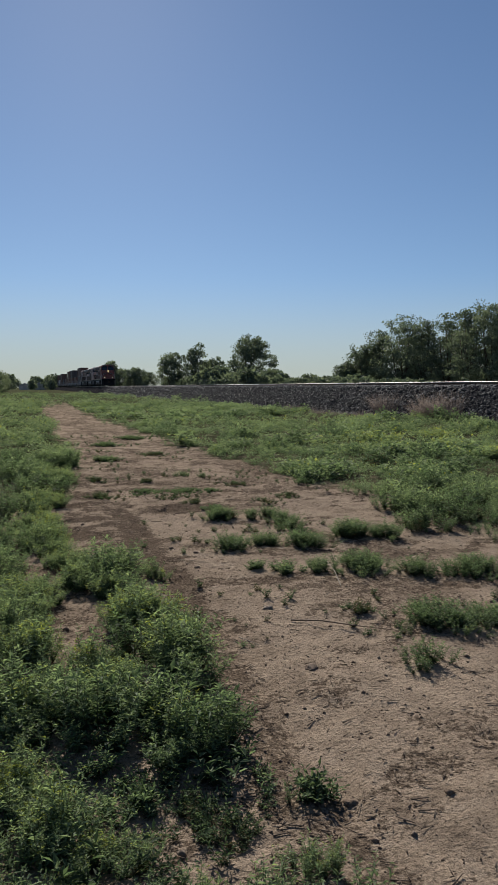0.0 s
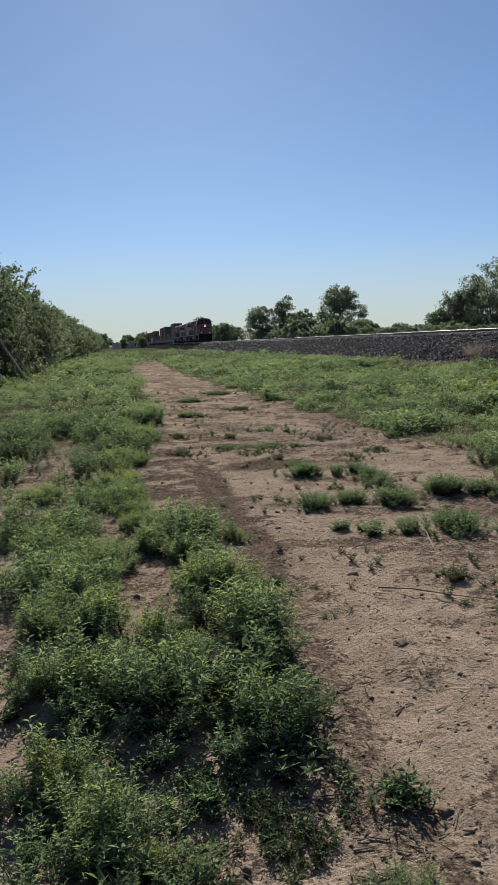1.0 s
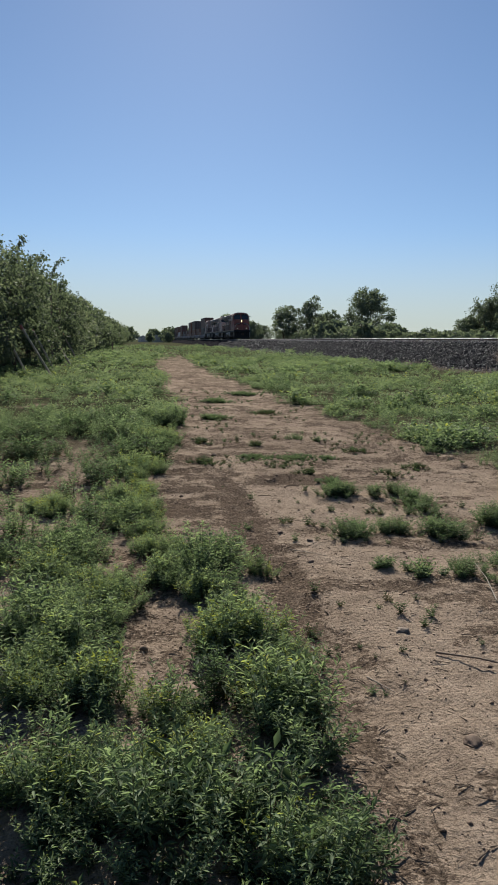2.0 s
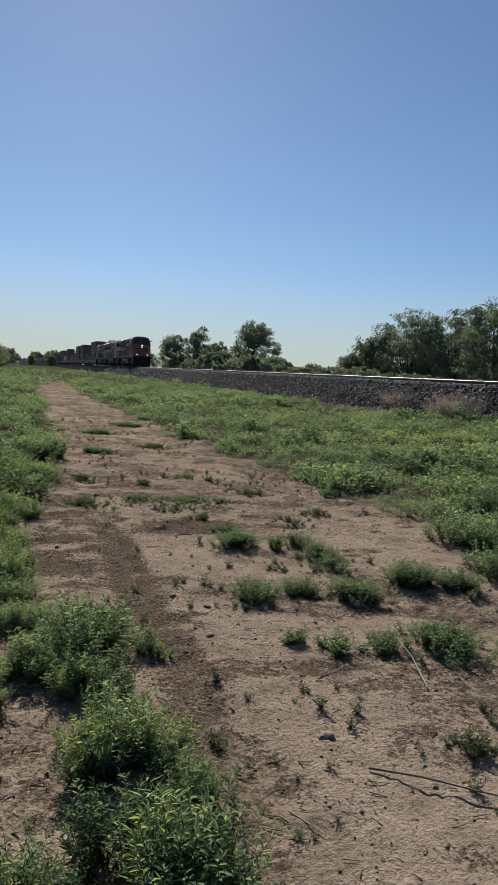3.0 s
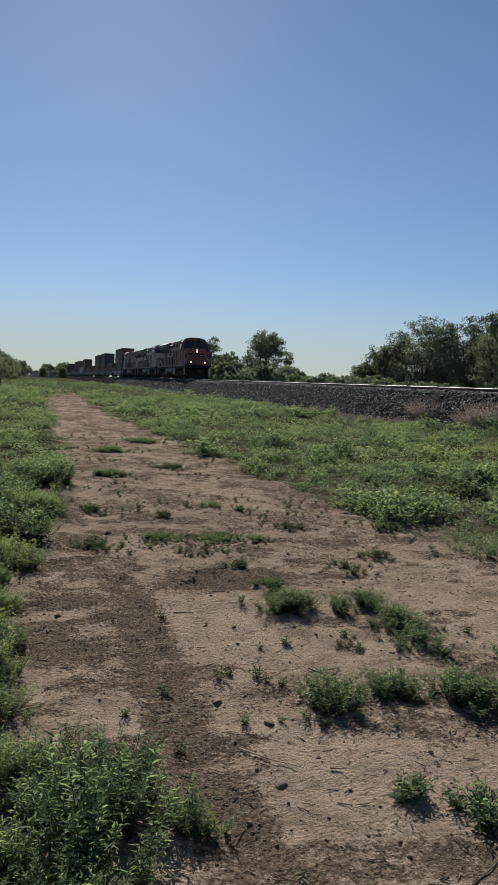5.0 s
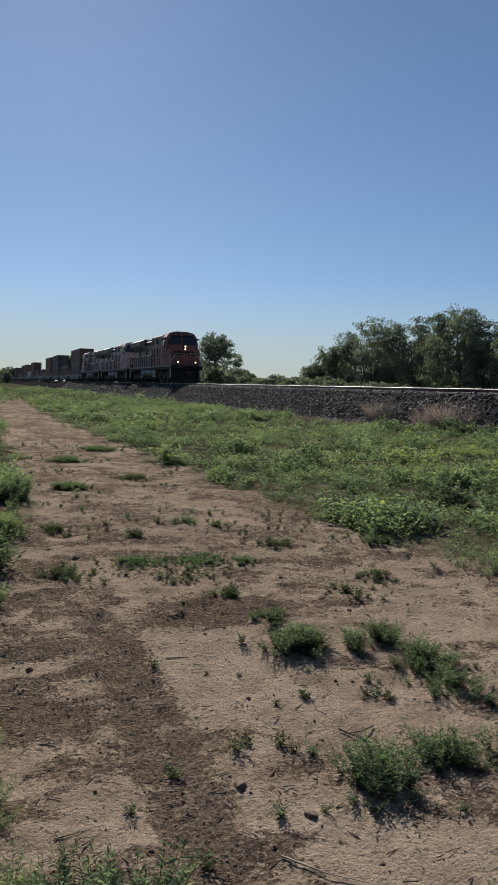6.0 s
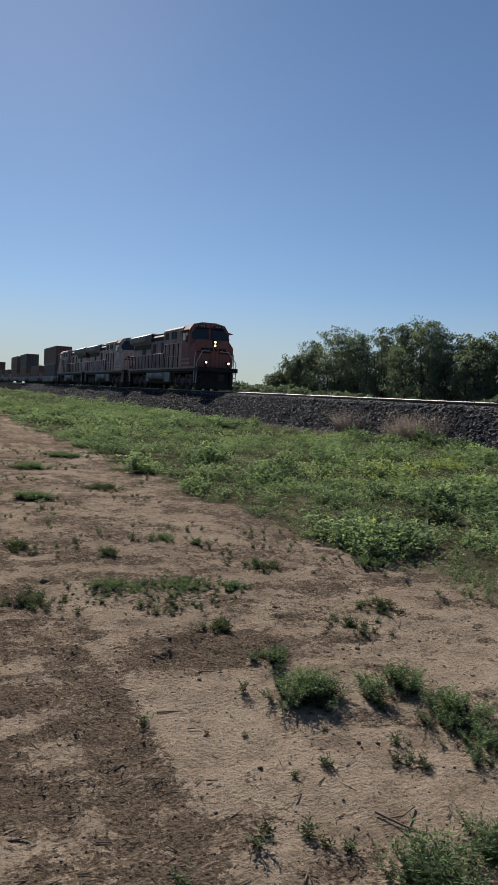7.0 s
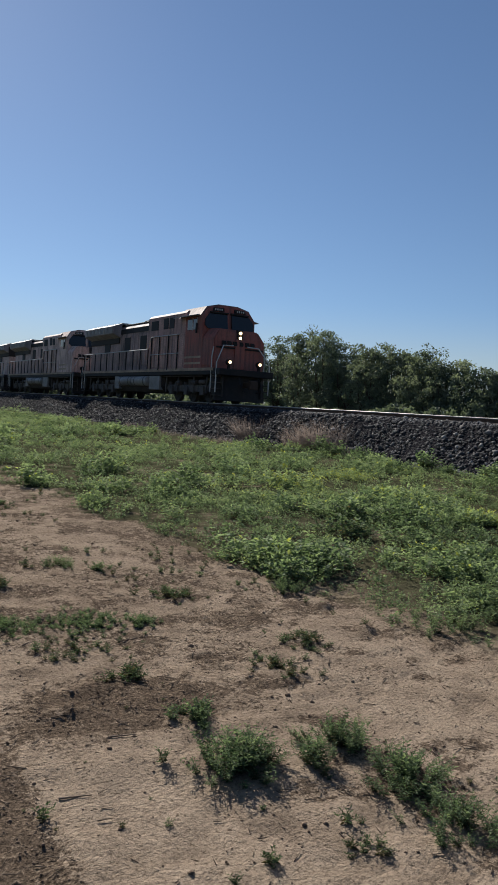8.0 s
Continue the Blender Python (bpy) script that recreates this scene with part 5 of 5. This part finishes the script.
def far_trees():
    g = "trees beyond the railway"
    for i, (b, d, h, w, n) in enumerate([
            (16.9, 165, 12.4, 12.0, 8500), (12.8, 172, 11.2, 6.0, 3200), (14.2, 178, 8.8, 6.5, 3200), (11.0, 175, 9.2, 8.5, 4600), (13.6, 186, 8.0, 7.0, 3000),
            (8.2, 225, 7.2, 8.5, 4000), (7.2, 240, 7.0, 8.0, 3500), (6.4, 245, 9.4, 7.5, 4000), (9.0, 232, 6.2, 8.0, 3000)]):
        x, y = at_bearing(b, d)
        place(tree("tree", 900 + i, h, w, "full green broadleaf tree standing beyond the railway", g, leaves=int(1.5 * n), leaf=0.40, trunk=0.5, lobes=17, base=0.15, stems=2), x, y, 0.1)
    # the wood to the right, beyond the track: a long clump
    rows = [(24.6, 128, 5.5, 6.5), (25.8, 126, 8.6, 7.5), (27.4, 124, 10.6, 7.5), (28.9, 118, 12.8, 8.0), (30.6, 116, 11.6, 8.0), (32.3, 112, 12.6, 7.5), (33.8, 104, 12.4, 8.0), (35.4, 100, 12.2, 7.5),
            (37.0, 96, 10.4, 7.5), (38.8, 92, 9.8, 7.5), (40.6, 90, 9.2, 7.0), (42.4, 86, 9.2, 7.0), (44.2, 82, 7.6, 6.5), (45.8, 80, 7.3, 6.5), (47.2, 78, 6.6, 6.0)]
    for i, (b, d, h, w) in enumerate(rows):
        x, y = at_bearing(b, d)
        place(tree("tree", 950 + i, h, w, "leafy green tree in a dense clump beyond the bank", g, leaves=8000, leaf=0.30, trunk=0.4, lobes=19, base=0.08, stems=3), x, y + 3, 0.1)
    for i, (b, d, h, w) in enumerate([(26.6, 140, 8, 8), (29.8, 134, 10, 9), (33, 124, 10.5, 9), (36, 112, 9.4, 9), (39.6, 106, 8.8, 9), (43, 100, 8.2, 8)]):
        x, y = at_bearing(b, d)
        place(tree("tree", 980 + i, h, w, "leafy green tree in a dense clump beyond the bank", g, leaves=5000, leaf=0.6, trunk=0.4, lobes=14, base=0.08), x, y + 4, 0.1)


def shrubs():
    """Bushes that close the view behind the track."""
    g = "bushes behind the railway"
    kinds = [tree("bush", 1100 + k, 2.5, 5.5, "low green bush behind the railway", g, leaves=1000, leaf=0.42, trunk=0.12, lobes=9, base=0.05) for k in range(3)]
    for k, ob in enumerate(kinds):
        place(ob, *at_bearing(15.5 + 3 * k, 104), 0.3)
    rng = random.Random(5)
    for k in range(46):
        b = 12.2 + 13.0 * k / 45 + rng.uniform(-0.2, 0.2)
        d = rng.uniform(92, 118)
        x, y = at_bearing(b, d)
        hi = 1.45 if 13.5 < b < 19.5 else 1.05
        s = hi * rng.uniform(0.75, 1.12) * d / 104
        place(copy_thing(kinds[k % 3], Matrix()), x, y, 0.2, rng.uniform(0, 360), s)
    for k in range(26):
        x, y = at_bearing(24 + 25 * k / 25, rng.uniform(72, 92) - 0.5 * k)
        place(copy_thing(kinds[k % 3], Matrix()), x, y, 0.0, rng.uniform(0, 360), rng.uniform(0.7, 1.1))


def skyline():
    """Trees far off along the horizon, and low pale buildings among them."""
    g = "distant trees on the horizon"
    kinds = [tree("tree", 1200 + k, 8, 9, "distant tree on the flat horizon", g, leaves=900, leaf=1.2, trunk=0.5, lobes=10, base=0.12) for k in range(3)]
    for k, ob in enumerate(kinds):
        place(ob, -8 + 16 * k, 470 + 9 * k, 0)
    rng = random.Random(9)
    for k in range(60):
        b = rng.uniform(-3, 5.8) if k < 28 else rng.uniform(6, 50)
        d = rng.uniform(380, 620)
        x, y = at_bearing(b, d)
        place(copy_thing(kinds[k % 3], Matrix()), x, y, 0, rng.uniform(0, 360), rng.uniform(0.55, 1.05))
    for b, d, w, h in ((1.2, 430, 8, 2.6), (0.2, 445, 6, 2.4)):
        x, y = at_bearing(b, d)
        barn = tagged(new("barn"), "small pale farm building far off on the horizon", "building")
        part("wall", box(-w / 2, w / 2, 0, 6, 0, h), WALL, barn)
        part("roof", prism([(-w / 2 - 0.4, h + 0.01), (w / 2 + 0.4, h + 0.01), (0, h + 1.5)], "y", -0.4, 6.4), TIN, barn)
        part("door", box(-1.2, 1.2, -0.05, -0.01, 0, 2.2), TIN, barn, "grey sliding door")
        barn.location = (x, y, 0.1)


def orchard():
    g = "orchard row beside the lane"
    label = "bushy fruit tree with drooping leafy shoots in an orchard row"
    kinds = [tree("orchard_tree", 1300 + k, 5.3 - 0.2 * k, 4.8, label, g, ORCHARD, 8500, 0.155, 0.22, 16, 0.10) for k in range(4)]
    light = [tree("orchard_tree", 1320 + k, 5.1, 4.8, label, g, ORCHARD, 1700, 0.34, 0.22, 14, 0.10) for k in range(3)]
    rng = random.Random(17)
    used = set()
    for row, x in enumerate((-5.9, -10.4, -15.0)):
        for k in range(70):
            y = 24 + 3.5 * k + rng.uniform(-0.3, 0.3)
            pool = kinds if y < 62 and row < 1 else light
            if row and (k > 14 or k % 2):
                continue
            src = pool[(k * 3 + row) % len(pool)]
            ob = src if src not in used else copy_thing(src, Matrix())
            used.add(src)
            place(ob, x + rng.uniform(-0.25, 0.25), y, 0.08, rng.uniform(0, 360), rng.uniform(0.86, 1.08))
    # shoots that stick out above the row
    for x, y, h, bend in ((-5.3, 36, 5.9, 0.5), (-5.0, 46, 6.0, 0.9), (-5.6, 31, 5.9, 0.2), (-5.2, 41, 5.7, 0.6)):
        sh = tagged(new("orchard_shoot"), "long leafy shoot rising above the orchard row", "shoot", "shoots above the orchard")
        pts = [Vector((0, 0, 0)), Vector((0.1, 0, (h - 3.2) * 0.5)), Vector((0.35 * bend + 0.1, 0.05, (h - 3.2) * 0.85)), Vector((bend, 0.1, h - 3.2))]
        part("stem", rod(pts, 0.03, 5, taper=0.3), BARK, sh)
        r = np.random.default_rng(int(y))
        n = 260
        f = r.random(n) * 3
        i = np.minimum(f.astype(int), 2)
        A = np.array([p[:] for p in pts])
        P = A[i] * (1 - (f - i))[:, None] + A[i + 1] * (f - i)[:, None] + r.normal(0, 0.09, (n, 3))
        way = r.normal(0, 1, (n, 3)) + np.array([0.2, 0, 0.2])
        way /= np.linalg.norm(way, axis=1)[:, None]
        side = np.cross(way, r.normal(0, 1, (n, 3)))
        side /= np.linalg.norm(side, axis=1)[:, None]
        L = 0.16 * r.uniform(0.5, 1.2, n)
        V, F = leaf_faces(P, way, side, L, L * 0.28, -0.4, r.uniform(0, 0.4, n))
        put("leaves", np_mesh("leaves", V, F, np.repeat(np.clip(r.normal(0.4, 0.15, n), 0, 1), 4)), ORCHARD, sh)
        sh.location = (x, y, 3.2)
    for x, y, dx, dz in ((-3.9, 30.1, -1.2, 2.3), (-2.95, 29.5, -1.15, 1.9), (-3.44, 42.5, -1.05, 1.75), (-3.67, 49.9, -0.95, 1.75), (-3.6, 36.0, -1.0, 1.9)):
        prop = tagged(new("prop_pole"), "pale wooden prop with a red band leaning against an orchard tree", "pole", "orchard props")
        part("pole", rod([(0, 0, -0.02), (dx, 0.3, dz)], 0.045, 7), PALE_STICK, prop)
        part("band", rod([(dx * 0.93, 0.279, dz * 0.93), (dx * 1.01, 0.303, dz * 1.01)], 0.06, 7), ORANGE, prop, "red painted band")
        prop.location = (x, y, 0.05)
    for x, y, h in ((-2.31, 70.8, 1.25), (-4.6, 44, 4.6)):
        tagged(part("stake", rod([(x, y, 0), (x, y, h)], 0.06, 7), STICK, None), "upright wooden stake at the orchard edge", "stake", "orchard stakes")
    for x, y, h in ((-5.75, 54.0, 5.35), (-5.45, 54.3, 5.15)):
        tagged(part("slat", prism([(-0.13, 0), (0.13, 0), (0.42, h), (0.18, h)], "y", -0.03, 0.03), STICK, None), "dark flat slat standing above the orchard row", "slat", "slats in the orchard").location = (x, y, 0)


def dry_brush(x, y, z, w, h, n, seed):
    """A heap of fine dead stems."""
    rng = np.random.default_rng(seed)
    a = rng.uniform(0, math.tau, n)
    out = np.sqrt(rng.random(n)) * w / 2
    foot = np.stack([np.cos(a) * out * 0.55, np.sin(a) * out * 0.9, rng.uniform(-0.1, 0.1, n)], -1)
    d = np.stack([np.cos(a) * 0.5 + rng.normal(0, 0.35, n), np.sin(a) * 0.5 + rng.normal(0, 0.35, n), rng.uniform(0.6, 1.3, n)], -1)
    d /= np.linalg.norm(d, axis=1)[:, None]
    L = h * rng.uniform(0.35, 1.1, n)
    s = np.cross(d, rng.normal(0, 1, (n, 3)))
    s /= np.linalg.norm(s, axis=1)[:, None]
    t = np.cross(d, s)
    r = 0.006
    tip = foot + d * L[:, None] + rng.normal(0, 0.06, (n, 3))
    V = np.stack([foot + s * r, foot - s * r * 0.5 + t * r, foot - s * r * 0.5 - t * r, tip], 1)
    F = np.array([(0, 1, 3), (1, 2, 3), (2, 0, 3)])[None] + 4 * np.arange(n)[:, None, None]
    ob = put("dry_brush", np_mesh("dry_brush", V.reshape(-1, 3), F.reshape(-1, 3)), DRY)
    ob.location = (x, y, z)
    return tagged(ob, "dead brownish pink brush on the foot of the bank", "dry brush", "dry brush on the bank")


far_trees()
shrubs()
skyline()
orchard()
for bx, by, bz, bw, bh, bn, bs in ((15.9, 31.2, 0.45, 1.8, 0.95, 420, 1), (15.8, 26.2, 0.4, 2.4, 1.05, 800, 2), (15.6, 27.4, 0.35, 1.4, 0.8, 260, 3), (14.6, 30.6, 0.16, 1.7, 0.32, 260, 4), (14.3, 33.0, 0.14, 1.9, 0.26, 300, 5), (14.4, 35.6, 0.14, 1.8, 0.28, 300, 6), (14.8, 38.6, 0.18, 1.7, 0.3, 260, 7), (15.2, 41.8, 0.25, 1.6, 0.3, 220, 8), (15.4, 24.2, 0.25, 1.6, 0.35, 200, 9)):
    dry_brush(bx, by, bz, bw, bh, bn, bs)

motions()
